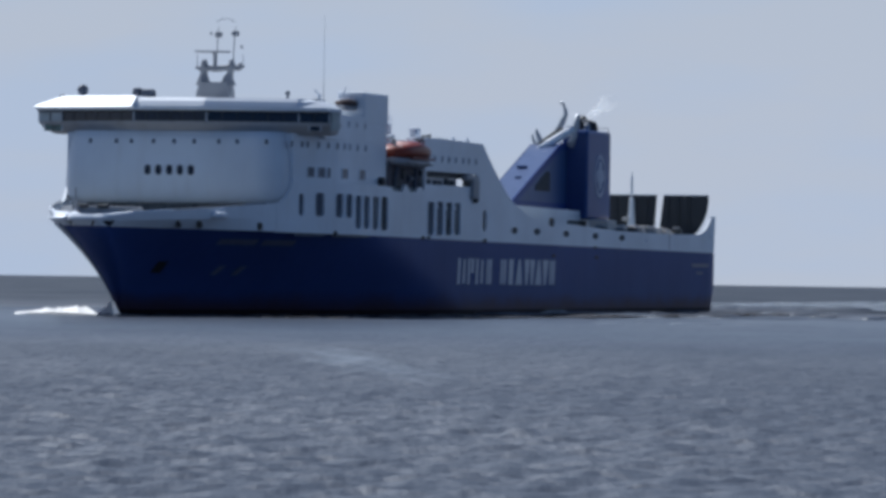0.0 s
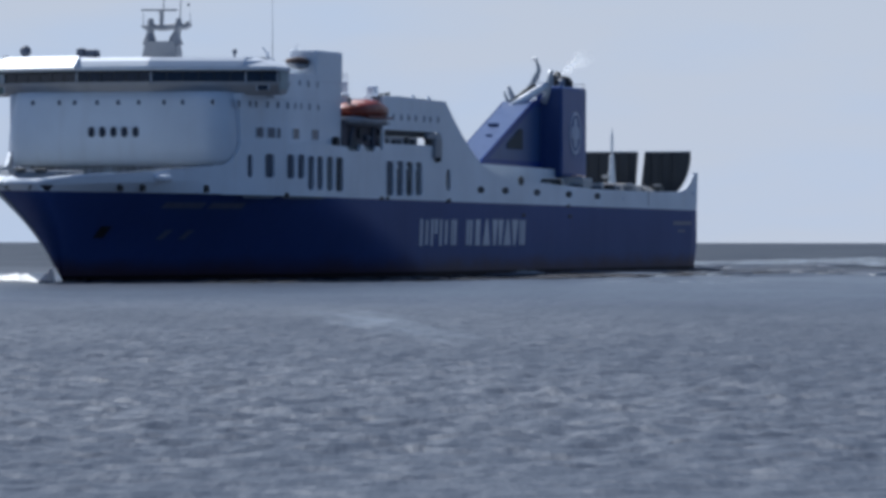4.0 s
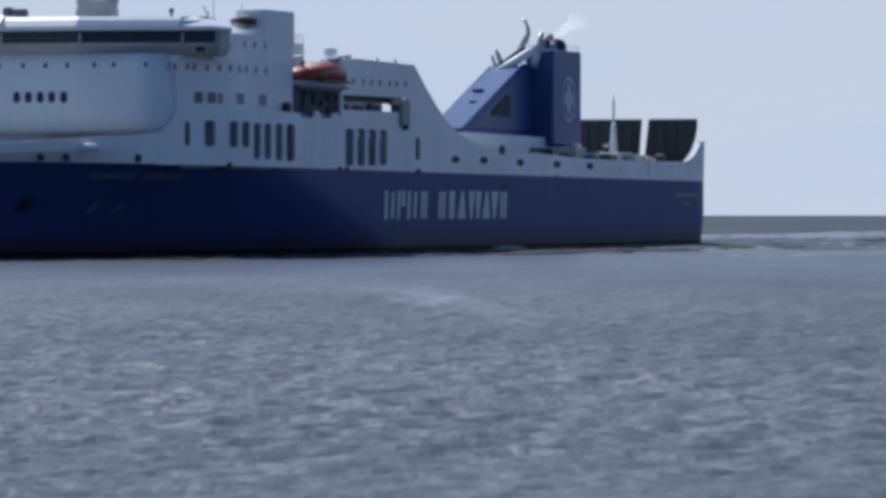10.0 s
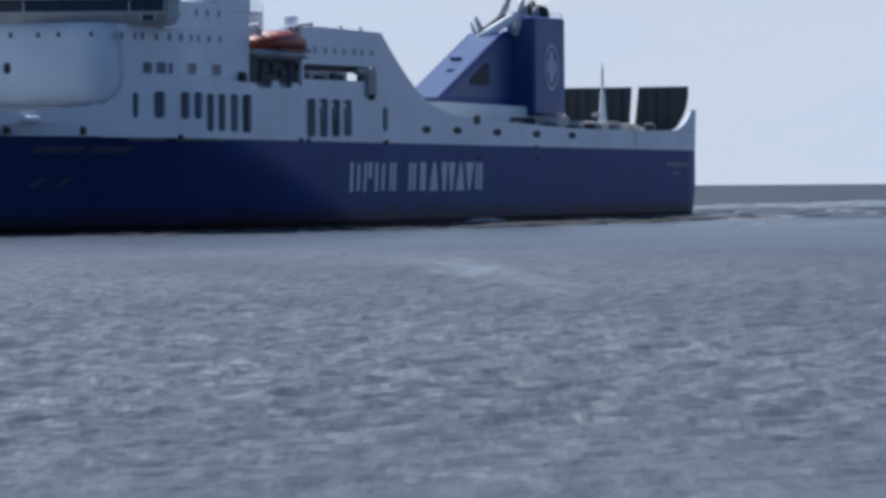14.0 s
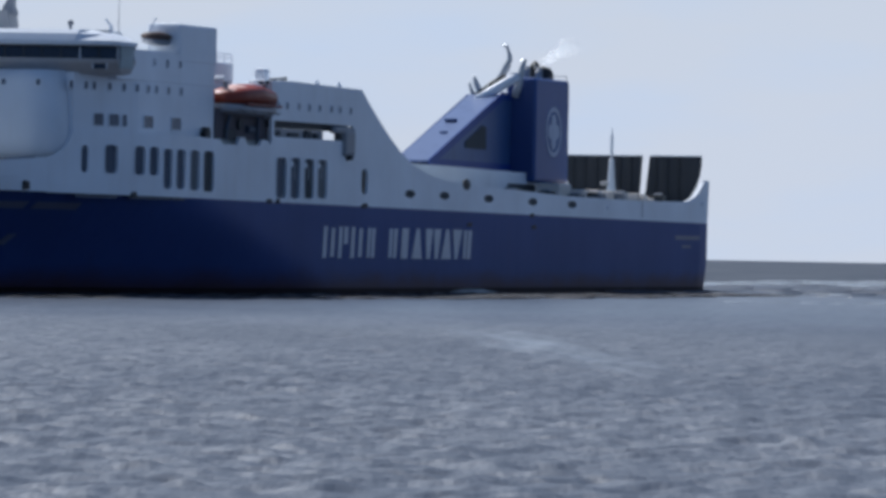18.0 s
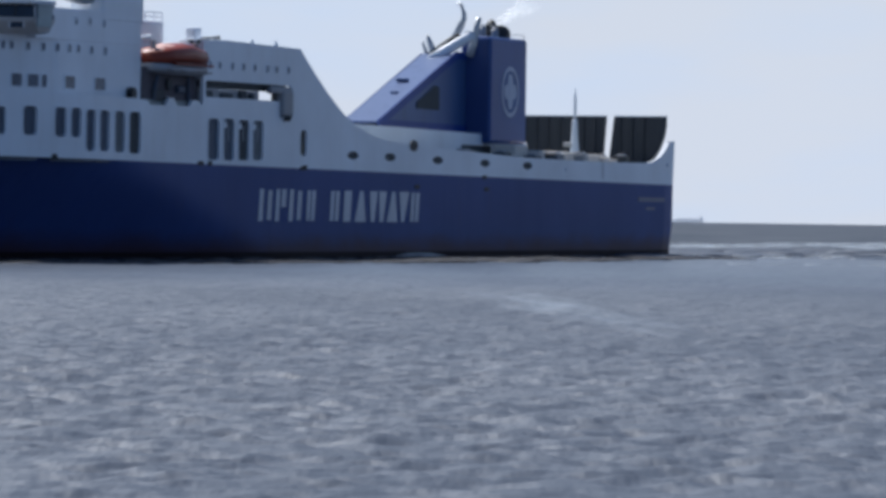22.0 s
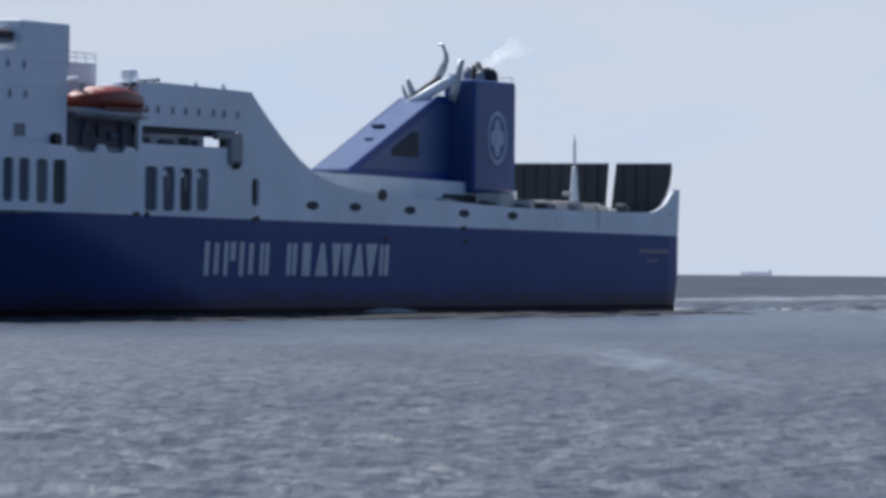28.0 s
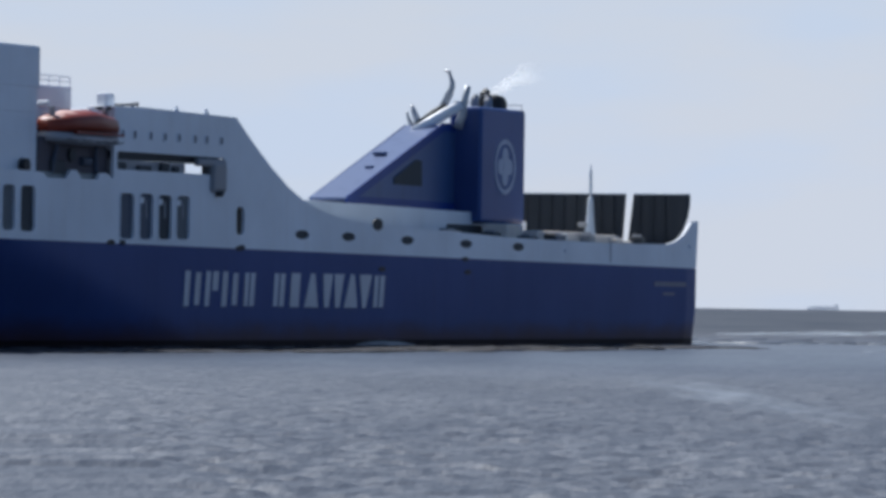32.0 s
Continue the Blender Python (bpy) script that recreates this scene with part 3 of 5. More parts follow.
# a bright ledge slopes in round the bow; a dark screen stands behind it
for s in (1, -1):
    bm = bmesh.new()
    rings = []
    for x in 197.18 - 13.18 * np.linspace(1, 0, 40) ** 1.8:
        y, z, d = max(half_breadth(x, 8.4), 0.02), bulwark_top(x), ledge(x)
        e = min(2.0 * d, y)
        rings.append([(x, s * (y + 0.02), z - 0.06), (x + 0.03, s * (y + 0.05), z + 0.02), (x, s * (y + 0.04), z + 0.14), (x - 0.9 * d, s * (y - 0.5 * e), z + 0.14 + 0.3 * d), (x - 2.1 * d, s * (y - 0.95 * e), z + 0.14 + 0.6 * d), (x - 2.2 * d, s * (y - e), z - 0.06)])
    loft(bm, rings)
    part("bow_ledge", bm, WHITE, ferry, "bright white ledge sloping in round the bow", smooth=True)
    bm = bmesh.new()
    rings = []
    for x in np.linspace(187.5, 194.8, 16):
        y = max(half_breadth(x, 8.6) - 0.7 - 1.3 * ledge(x), 0.25)
        rings.append([(x, s * y, 8.3), (x, s * y, 9.52), (x - 0.1, s * (y - 0.2), 9.58), (x - 0.1, s * (y - 0.2), 8.3)])
    loft(bm, rings)
    part("forward_screen", bm, GREY, ferry, "grey screen behind the bow ledge")
    # black plates on the shell paint the shaded mooring openings
    part("mooring_opening", loft(bmesh.new(), [[(x, s * (half_breadth(x, z) + o), z) for x, z in ((191.8, 7.75), (194.6, 7.75), (195.4, 8.2), (191.8, 8.25))] for o in (-0.2, 0.05)]), BLACK, ferry)
for x, y in ((194.3, 0.6), (192.2, 1.8)):
    part("mooring_winch", tube(bmesh.new(), [(x, y - 0.5, 9.55), (x, y + 0.5, 9.55)], 0.22, 10), DARK, ferry)
part("jack_staff", tube(bmesh.new(), [(194.6, 0, 9.4), (194.6, 0, 11.2)], [0.09, 0.05], 6), GREY, ferry)

# ---- side plating with its openings ----
SLOPE = [(106.4, 17.4), (104.7, 16.4), (102.9, 15.4), (99.6, 13.7), (96.2, 12.2), (92.8, 11.1), (88.8, 10.35), (85.9, 10.0), (80, 9.65), (74, 9.5), (64, 9.3), (49, 8.95), (35, 8.85), (22, 8.8), (9.2, 8.9), (7.2, 9.15), (5.4, 9.6), (4.2, 10.1), (3.1, 10.75), (2.4, 11.1), (0.8, 11.2)]
TALL = [(154.9, 156.6, 9.12, 11.4), (152.6, 154.2, 9.12, 11.4), (150.2, 151.8, 8.08, 11.3), (147.5, 149.4, 8.1, 11.3), (144.4, 146.4, 8.05, 11.3), (141.2, 143.5, 8.0, 11.3),
        (159.1, 161.0, 9.17, 11.4), (124.6, 127.0, 7.7, 11.1), (121.3, 123.6, 7.7, 11.15), (118.0, 120.3, 7.75, 11.1), (114.8, 117.1, 7.8, 11.1)]
outer = [(x, stripe(x) - 0.05) for x in (1.25, 30, 60, 90, 120, 146, 149, 152, 155, 158, 161, 164, 166.2, 168.4)] + [(168.4, 10.25), (167.5, 10.45), (166.6, 10.9), (165.8, 11.6), (165.3, 12.45)] + [(x, 12.45) for x in (164, 161, 158, 155, 152, 149, 146)] + [(140.7, 12.35), (139.8, 12.3), (139.2, 11.95), (136, 11.95), (135.4, 12.6), (134.4, 12.6), (133.6, 12.0), (131, 12.0), (130.4, 12.5), (129.2, 12.5), (128.6, 12.2), (128.2, 12.2), (128.2, 17.5), (123.2, 17.6)] + SLOPE
holes = [rrect(x0, x1, z0, z1, min(0.42, (x1 - x0) * 0.3)) for x0, x1, z0, z1 in TALL]
holes += [rrect(104.6, 106.1, 8.3, 10.5, 0.5), rrect(163.2, 164.2, 9.15, 11.3, 0.4), rrect(108.4, 127.6, 12.85, 14.2, 0.3)]
PORTS = [93.4, 84.1, 71.7, 58.8, 46.7]
PORT_Z = (8.5, 8.48, 8.36, 8.24, 8.15)
holes += [disc(x, z, 1.4, 0.36, 18) for x, z in zip(PORTS, PORT_Z)]
for s in (1, -1):
    part("side_plating", bent(plate(outer, holes, s * (BEAM - 0.25), s * (BEAM + 0.02)), s), WHITE, ferry, "white side plating with rows of tall openings")
for s in (1, -1):
    for x0, x1, z0, z1 in TALL:
        ring = rrect(x0 - 0.12, x1 + 0.12, z0 - 0.12, z1 + 0.12, min(0.46, (x1 - x0) * 0.3))
        part("opening_frame", bent(plate(ring, [rrect(x0, x1, z0, z1, min(0.42, (x1 - x0) * 0.3))], s * (BEAM + 0.0), s * (BEAM + 0.06)), s), WHITE, ferry)

    # dark plates set in the ports stand in for their shaded inside
    for x, z in zip(PORTS, PORT_Z):
        part("port_shutter", plate(rrect(x - 1.4, x + 1.4, z - 0.45, z + 0.45, 0.4), [], s * (BEAM - 0.12), s * (BEAM - 0.07)), DARK, ferry, "dark plate that paints the shade inside a mooring port")

# inner walls and decks behind the openings
part("car_deck", boxed(1.6, 136, -BEAM + 0.3, BEAM - 0.3, 6.2, 6.6), DECK, ferry)
part("inner_casing", boxed(98, 167, -8.6, 8.6, 6.6, 12.0), INNER, ferry, "grey inner casing behind the side openings")
DECK_PLAN = [(100, 13.2), (146, 13.2), (152, 12.6), (158, 11.9), (164, 10.6), (166, 9.9)]
part("boat_deck", loft(bmesh.new(), [[(x, y, z) for x, y in DECK_PLAN] + [(x, -y, z) for x, y in reversed(DECK_PLAN)] for z in (11.95, 12.4)]), DECK, ferry)
part("weather_deck", solid([(2, 8.72), (50, 8.86), (64, 9.2), (93, 9.75), (93, 9.6), (64, 9.05), (50, 8.74), (2, 8.6)], -BEAM + 0.26, BEAM - 0.26), DECK, ferry)
part("transom", boxed(1.1, 1.5, -BEAM + 0.25, BEAM - 0.25, 5.5, 8.85), BLUE, ferry)
for s in (1, -1):
    for x, w in ((98, 0.4),):
        part("bulkhead", boxed(x - w, x, min(s * 10.6, s * 13.3), max(s * 10.6, s * 13.3), 6.6, 12.0), GREY, ferry)

# sheets just inside the shell paint the shade within the openings
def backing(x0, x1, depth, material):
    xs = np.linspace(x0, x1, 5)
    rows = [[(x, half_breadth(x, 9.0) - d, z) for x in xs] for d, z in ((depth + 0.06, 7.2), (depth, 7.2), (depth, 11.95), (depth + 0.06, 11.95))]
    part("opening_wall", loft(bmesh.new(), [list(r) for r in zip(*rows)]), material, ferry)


# darker or lighter sheet for each opening, as its shaded inside looks
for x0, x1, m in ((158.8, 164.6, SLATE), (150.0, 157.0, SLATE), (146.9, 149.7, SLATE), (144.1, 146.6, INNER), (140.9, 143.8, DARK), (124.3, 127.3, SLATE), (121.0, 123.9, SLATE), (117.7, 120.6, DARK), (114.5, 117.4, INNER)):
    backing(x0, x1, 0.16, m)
# white plates paint the chips of daylight seen through the openings
for x0, x1, z0, z1 in TALL[8:]:
    part("opening_light", boxed(x1 - 1.0, x1 - 0.35, BEAM - 0.17, BEAM - 0.1, z1 - 0.75, z1 - 0.3, bevel=0.02), WHITE, ferry)
    part("opening_strut", boxed(x0 + 0.75, x0 + 1.0, BEAM - 0.17, BEAM - 0.1, z0 + 1.6, z1 - 0.5, bevel=0.02), GREY, ferry)

# ---- accommodation ----


def house_side(x):
    """Half width of the accommodation, which follows the hull's plan a little inside the plating."""
    return min(12.95, half_breadth(x, 9.0) - 0.1)


HALF_PLAN = [(x, house_side(x)) for x in (139.75, 150, 153, 156, 159, 162, 164, 165.2)]
PLAN = HALF_PLAN + [(x, -y) for x, y in reversed(HALF_PLAN)]
part("accommodation_block", loft(bmesh.new(), [[(x, y, z) for x, y in PLAN] for z in (12.3, 17.0)]), WHITE, ferry, "white accommodation block")
part("upper_accommodation", boxed(139.75, 160.5, -12.98, 12.98, 16.6, 19.1, bevel=0.05), WHITE, ferry)
part("stair_tower", boxed(139.3, 147.6, 10.2, 13.01, 18.3, 21.5, bevel=0.22), WHITE, ferry, "white tower beside the bridge")
part("upper_deckhouse", boxed(106.9, 128.1, -13.3, 13.3, 14.25, 17.3, bevel=0.15), WHITE, ferry)
part("lower_deckhouse", boxed(116.5, 139.8, -10.1, 10.1, 12.25, 17.2), WHITE, ferry)
part("vent_house", boxed(128.2, 139.5, -10.1, 10.1, 17.2, 18.95, bevel=0.15), WHITE, ferry)
bm = bmesh.new()
for z in (19.3, 19.65):
    tube(bm, [(139, 10, z), (128.4, 10, z)], 0.05, 6)
for x in np.linspace(128.4, 139, 7):
    tube(bm, [(x, 10, 18.9), (x, 10, 19.65)], 0.05, 6)
part("deck_rail", bm, WHITE, ferry)


def front_ring(z, inset):
    x1, hw, r = 168.4 - inset, 11.0 - inset * 0.7, 2.6
    pts = [(160, -hw, z)]
    pts += [(x1 - r + r * math.sin(radians(a)), -hw + r - r * math.cos(radians(a)), z) for a in range(0, 91, 10)]
    pts += [(x1 - r + r * math.cos(radians(a)), hw - r + r * math.sin(radians(a)), z) for a in range(0, 91, 10)]
    return pts + [(160, hw, z)]


bm = bmesh.new()
loft(bm, [front_ring(z, i) for z, i in ((10.2, 1.2), (10.35, 0.6), (10.8, 0.25), (11.8, 0.0), (13.2, 0.05), (14.6, 0.2), (16.2, 0.5), (17.1, 0.7))])
part("front_bulkhead", bm, WHITE, ferry, "smooth white rounded superstructure front", smooth=True)
HALF_BASE = [(x, half_breadth(x, 9.0) - 0.9) for x in (154, 158, 162, 164)] + [(166.0, 9.6), (167.0, 8.2)]
BASE_PLAN = HALF_BASE + [(x, -y) for x, y in reversed(HALF_BASE)]
part("front_base", loft(bmesh.new(), [[(x, y, z) for x, y in BASE_PLAN] for z in (8.1, 12.35)]), WHITE, ferry)


def window(x, y, z, w, h, facing, material=GLASS, name="window", r=0.18):
    """A pane in a raised frame; facing 'x' looks forward, 'y' to a side."""
    ring, hole = rrect(-w / 2 - 0.08, w / 2 + 0.08, -h / 2 - 0.08, h / 2 + 0.08, r + 0.05), rrect(-w / 2, w / 2, -h / 2, h / 2, r)
    fr, pn = plate(ring, [hole], -0.02, 0.07), solid(hole, -0.02, 0.03)
    s = 1 if y > 0 else -1
    along = math.atan(house_side(x + 0.5) - house_side(x - 0.5))
    turn = Matrix.Rotation(radians(-90), 4, "Z") if facing == "x" else Matrix.Rotation(along if s > 0 else math.pi - along, 4, "Z")
    for b in (fr, pn):
        bmesh.ops.transform(b, matrix=Matrix.Translation((x, y, z)) @ turn, verts=b.verts)
    top = part(name, pn, material, ferry)
    part("window_frame", fr, WHITE, top)
    top.children[0].matrix_parent_inverse = Matrix.Identity(4)
    return top


for y in (-2.15, -1.08, 0.0, 1.06, 2.15):
    window(168.38, y + 0.05, 13.36, 0.66, 0.98, "x", r=0.32)
for y in (-8.3, -5.7, -4.2, -2.0, 0.05, 2.05, 4.5, 6.3, 9.2):
    window(167.93, y + 0.3, 16.1, 0.36, 0.5, "x", TINT)
for x in (165.6, 163.6, 162.5, 160.3, 158.2, 156.2, 154.0, 152.3, 149.7, 147.0):
    window(x, house_side(x), 16.0, 0.5, 0.62, "y", TINT)
for x in (157.4, 152.8, 150.1, 147.3):
    window(x, house_side(min(x, 150)), 18.18, 0.5, 0.6, "y", TINT)
for x, w in ((161.8, 1.4), (159.6, 1.5), (158.05, 0.7), (153.9, 1.9), (148.0, 2.0)):
    window(x, house_side(x), 13.37, w, 0.95, "y", TINT)
for x in (126.8, 124.7, 121.9, 119.4, 116.9, 114.0, 111.9, 109.2):
    window(x, 13.62, 15.5, 0.5, 0.58, "y", TINT)


# ---- bridge ----
def bridge_ring(z, out, tip, far=None):
    half = [(168.3 + out, 0), (168.3 + out, 3.6), (165.4 + out, 11.8), (164.2 + out, tip), (160.8 - out * 0.5, tip), (160.0, 12.2), (157.3, 12.0)]
    return [(x, y, z) for x, y in half] + [(x, -(far or tip) if y == tip else -y, z) for x, y in reversed(half[1:])]


# greyer than the white paint, for dirt and the overhang's shade together
bm = bmesh.new()
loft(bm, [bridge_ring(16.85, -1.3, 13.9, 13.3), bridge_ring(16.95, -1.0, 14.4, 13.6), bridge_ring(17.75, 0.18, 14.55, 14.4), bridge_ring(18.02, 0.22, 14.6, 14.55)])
part("bridge_wall", bm, WARM_GREY, ferry, "dingy pale grey bridge front under the windows, darkened for its shade")
bm = bmesh.new()
loft(bm, [bridge_ring(18.02, -0.12, 14.5), bridge_ring(19.15, -0.12, 14.5)])
part("wheelhouse", bm, DARK, ferry)
bm = bmesh.new()
loft(bm, [bridge_ring(19.05, 0.8, 14.5), bridge_ring(19.25, 0.9, 14.6), bridge_ring(19.42, 0.88, 14.55), bridge_ring(19.95, 0.45, 13.5), bridge_ring(20.28, 0.0, 12.4), bridge_ring(20.35, -2.6, 12.9)])
part("bridge_roof", bm, WHITE, ferry, "white overhanging bridge roof with sloping edges")
# the roof edge's shadow, added as a dark strip above the windows
part("bridge_soffit", loft(bmesh.new(), [bridge_ring(18.88, 0.12, 14.55), bridge_ring(19.0, 0.62, 14.5), bridge_ring(19.07, 0.74, 14.45)]), DARK, ferry, "dark strip that paints the shadow under the bridge roof")


bm = bmesh.new()
SLOPE_ENDS = [(y, 0.0) for y in (-3.3, -6.5, -9, -11.6)] + [(-13.0, 0.45), (-14.4, 0.95)]      # it tapers off outboard
loft(bm, [[(168.3 + o - max(0, -y - 3.6) * 0.354, y, z) for o, z in ((1.7, 19.26), (1.8, 19.34), (0.1 + 1.5 * drop, 20.42 - drop), (-3.4, 20.4 - drop), (-3.4, 19.25))] for y, drop in SLOPE_ENDS])
part("wing_roof_slope", bm, WHITE, ferry, "sunlit white sloping roof over the wing")


def pane_along(a, b, z0, z1, n, gap, material=GLASS):
    (ax, ay), (bx, by) = a, b
    d = Vector((bx - ax, by - ay, 0))
    nrm = Vector((d.y, -d.x, 0)).normalized()
    if nrm.x < 0 and abs(nrm.x) > 0.1:
        nrm = -nrm
    for k in range(n):
        f0, f1 = (k + gap) / n, (k + 1 - gap) / n
        p0, p1 = Vector((ax, ay, 0)) + d * f0, Vector((ax, ay, 0)) + d * f1
        b_ = bmesh.new()
        loft(b_, [[p + nrm * o + Vector((0, 0, z)) for p, z in ((p0, z0), (p1, z0), (p1, z1), (p0, z1))] for o in (-0.05, 0.07)])
        part("bridge_window", b_, material, ferry)
    for k in range(n + 1):
        p = Vector((ax, ay, 0)) + d * (k / n)
        b_ = bmesh.new()
        tube(b_, [p + nrm * 0.06 + Vector((0, 0, z0 - 0.02)), p + nrm * 0.06 + Vector((0, 0, z1 + 0.02))], 0.06, 6)
        part("mullion", b_, WHITE if k in (0, n) else DARK, ferry)


pane_along((168.18, -3.6), (168.18, 3.6), 17.98, 18.98, 6, 0.02)
for s in (1, -1):
    pane_along((168.18, s * 3.6), (165.28, s * 11.8), 17.98, 18.98, 6, 0.02)
    if s > 0:
        pane_along((165.28, 11.8), (164.08, 14.45), 17.98, 18.9, 2, 0.05)
        pane_along((164.95, 12.75), (164.55, 13.75), 17.25, 17.9, 1, 0.02)
    else:
        pane_along((165.3, -11.8), (164.5, -13.85), 17.1, 17.85, 2, 0.04, GREEN_GLASS)
        pane_along((165.45, -11.8), (164.25, -14.55), 17.95, 18.9, 2, 0.06, BRIGHT_GLASS)
    part("wing_window", loft(bmesh.new(), [[(161.3, s * y, z), (163.9, s * y, z), (163.9, s * (y - 0.12), z), (161.3, s * (y - 0.12), z)] for y, z in ((14.6 if s > 0 else 14.2, 17.35), (14.66, 18.02), (14.66, 18.98))]), PALE_GLASS, ferry, "pale wing-end glass")

# ---- mast and roof gear ----
MX = 155.5
part("mast_foot", loft(bmesh.new(), [[(MX - 0.9, -a, z), (MX + 0.9, -a, z), (MX + 0.9, b, z), (MX - 0.9, b, z)] for z, a, b in ((19.0, 1.5, 2.1), (21.2, 1.35, 1.95), (22.15, 1.0, 1.75))]), GREY, ferry)
for y0, y1 in ((-0.95, -0.85), (1.6, 1.92)):
    bm = bmesh.new()
    tube(bm, [(MX, y0, 21.8), (MX, y0 * 0.98, 22.5), (MX, (y0 + y1) / 2, 23.0), (MX, y1, 23.6), (MX, y1, 24.35)], [0.78, 0.56, 0.36, 0.42, 0.22])
    part("mast_leg", bm, GREY, ferry)
bm = bmesh.new()
tube(bm, [(MX, -1.75, 23.62), (MX, -1.3, 23.45), (MX, -0.6, 23.55), (MX, 0.3, 23.45), (MX, 1.9, 23.6), (MX, 2.7, 23.5), (MX, 3.2, 23.72)], [0.1, 0.24, 0.28, 0.3, 0.3, 0.26, 0.12])
part("crosstree", bm, GREY, ferry)
for y in (-1.6, 3.05):
    part("yard_aerial", tube(bmesh.new(), [(MX, y, 23.6), (MX, y, 24.9)], [0.05, 0.03], 6), GREY, ferry)
for y, z in ((-1.0, 24.05), (2.75, 23.85)):
    part("mast_light", ball(bmesh.new(), (MX, y, z), 0.22), GREY, ferry)
bm = bmesh.new()
tube(bm, [(MX, 0.2, 23.6), (MX, 0.2, 24.7), (MX, 0.2, 25.1)], [0.2, 0.17, 0.3])
part("radar_post", bm, GREY, ferry)
bm = bmesh.new()
tube(bm, [(MX + 0.4, -1.7, 25.15), (MX + 0.4, 1.9, 25.1)], 0.1)
part("radar_scanner", bm, GREY, ferry)
for y, z in ((0.55, 26.8), (2.25, 26.9)):
    bm = bmesh.new()
    tube(bm, [(MX, y - 0.2, 24.0), (MX, y - 0.1, 26.4), (MX, y, 27.6)], [0.06, 0.05, 0.025])
    part("aerial_pole", bm, GREY, ferry)
    part("signal_lamp", boxed(MX - 0.3, MX + 0.3, y - 0.36, y + 0.36, z - 0.3, z + 0.28, bevel=0.2), GREY, ferry)
bm = bmesh.new()
tube(bm, [(MX, 0.3, 28.0), (MX, 0.8, 28.3), (MX, 1.5, 28.35), (MX, 2.2, 28.05)], 0.035)
part("aerial_bar", bm, GREY, ferry)
for y, z in ((-0.2, 26.9), (2.9, 25.6)):
    part("navigation_light", boxed(MX - 0.1, MX + 0.1, y - 0.1, y + 0.1, z - 0.15, z + 0.15, bevel=0.04), GREY, ferry)
for x, y, z, r in ((163, -10.6, 21.1, 0.55), (163, -12.6, 20.3, 0.4), (162.5, 9.8, 20.9, 0.25)):
    bm = bmesh.new()
    tube(bm, [(x, y, 19.9), (x, y, z)], 0.12)
    ball(bm, (x, y, z), r)
    part("satellite_dome", bm, SLATE, ferry)
part("searchlight", boxed(162.2, 163.6, -4.6, -3.4, 20.3, 21.2, bevel=0.25), SLATE, ferry)
part("searchlight", boxed(162.2, 163.4, -5.5, -4.7, 20.3, 21.35, bevel=0.25), SLATE, ferry)
bm = bmesh.new()
tube(bm, [(160, 12.0, 19.6), (160, 12.2, 20.8), (160, 11.7, 21.3)], [0.22, 0.15, 0.1])
part("roof_vent_pipe", bm, WHITE, ferry)
bm = bmesh.new()
tube(bm, [(158, 12.0, 19.2), (158, 12.0, 23.0), (158, 12.0, 28.5)], [0.05, 0.022, 0.01])
part("whip_aerial", bm, GREY, ferry)
def rescue_ring(x, w, z0, z1):
    return [(x, 11.6 + w * math.cos(k * math.tau / 12), (z0 + z1) / 2 + (z1 - z0) / 2 * math.sin(k * math.tau / 12)) for k in range(12)]


RESCUE = ((151.3, 0.25, 0.2), (150.8, 0.7, 0.42), (148.8, 0.85, 0.55), (147.2, 0.7, 0.45), (146.7, 0.3, 0.2))
rescue_boat = part("rescue_boat", loft(bmesh.new(), [rescue_ring(x, w, 20.2 - h * 0.4, 20.25 + h) for x, w, h in RESCUE]), BROWN, ferry, "dark brown covered rescue boat", smooth=True)
part("boat_hull", loft(bmesh.new(), [rescue_ring(x, w * 0.9, 20.15 - h, 20.2) for x, w, h in RESCUE]), GREY, rescue_boat, "grey lower hull", smooth=True)
bm = bmesh.new()
tube(bm, [(149.6, 11.2, 19.1), (149.6, 11.3, 21.0), (149.2, 11.6, 21.9)], [0.1, 0.08, 0.06])
part("boat_crane", bm, WHITE, ferry)

# ---- lifeboat in its recess ----
lifeboat = new("lifeboat")
lifeboat.parent = ferry
lifeboat.location = view_warp((133.1, 13.1, 14.05))
tagged(lifeboat, "enclosed orange lifeboat with a white lower hull")


def boat_ring(x, w, z0, z1, n=14):
    return [(x, w * math.copysign(abs(math.cos(a)) ** 0.7, math.cos(a)), (z0 + z1) / 2 + (z1 - z0) / 2 * math.copysign(abs(math.sin(a)) ** 0.8, math.sin(a))) for a in [k * math.tau / n for k in range(n)]]


LB = ((-5.3, 0.25), (-4.8, 0.95), (-3.5, 1.5), (0, 1.75), (3.6, 1.6), (4.8, 1.2), (5.4, 0.4))
bm = loft(bmesh.new(), [boat_ring(x, w, 0.35 + 0.35 * (abs(x) / 6.3) ** 3, 1.3) for x, w in LB])
part("boat_hull", bm, BOAT_GREY, lifeboat, "dull pale grey lower hull", smooth=True, shift=0)
bm = loft(bmesh.new(), [boat_ring(x, w * 1.04, 1.2, 3.0 - 0.9 * (abs(x) / 5.5) ** 2) for x, w in LB])
part("canopy", bm, ORANGE, lifeboat, "glossy orange canopy", smooth=True, shift=0)
part("conning_hatch", boxed(-2.4, -0.9, -0.5, 0.5, 2.4, 3.15, bevel=0.2), WHITE, lifeboat, shift=0)
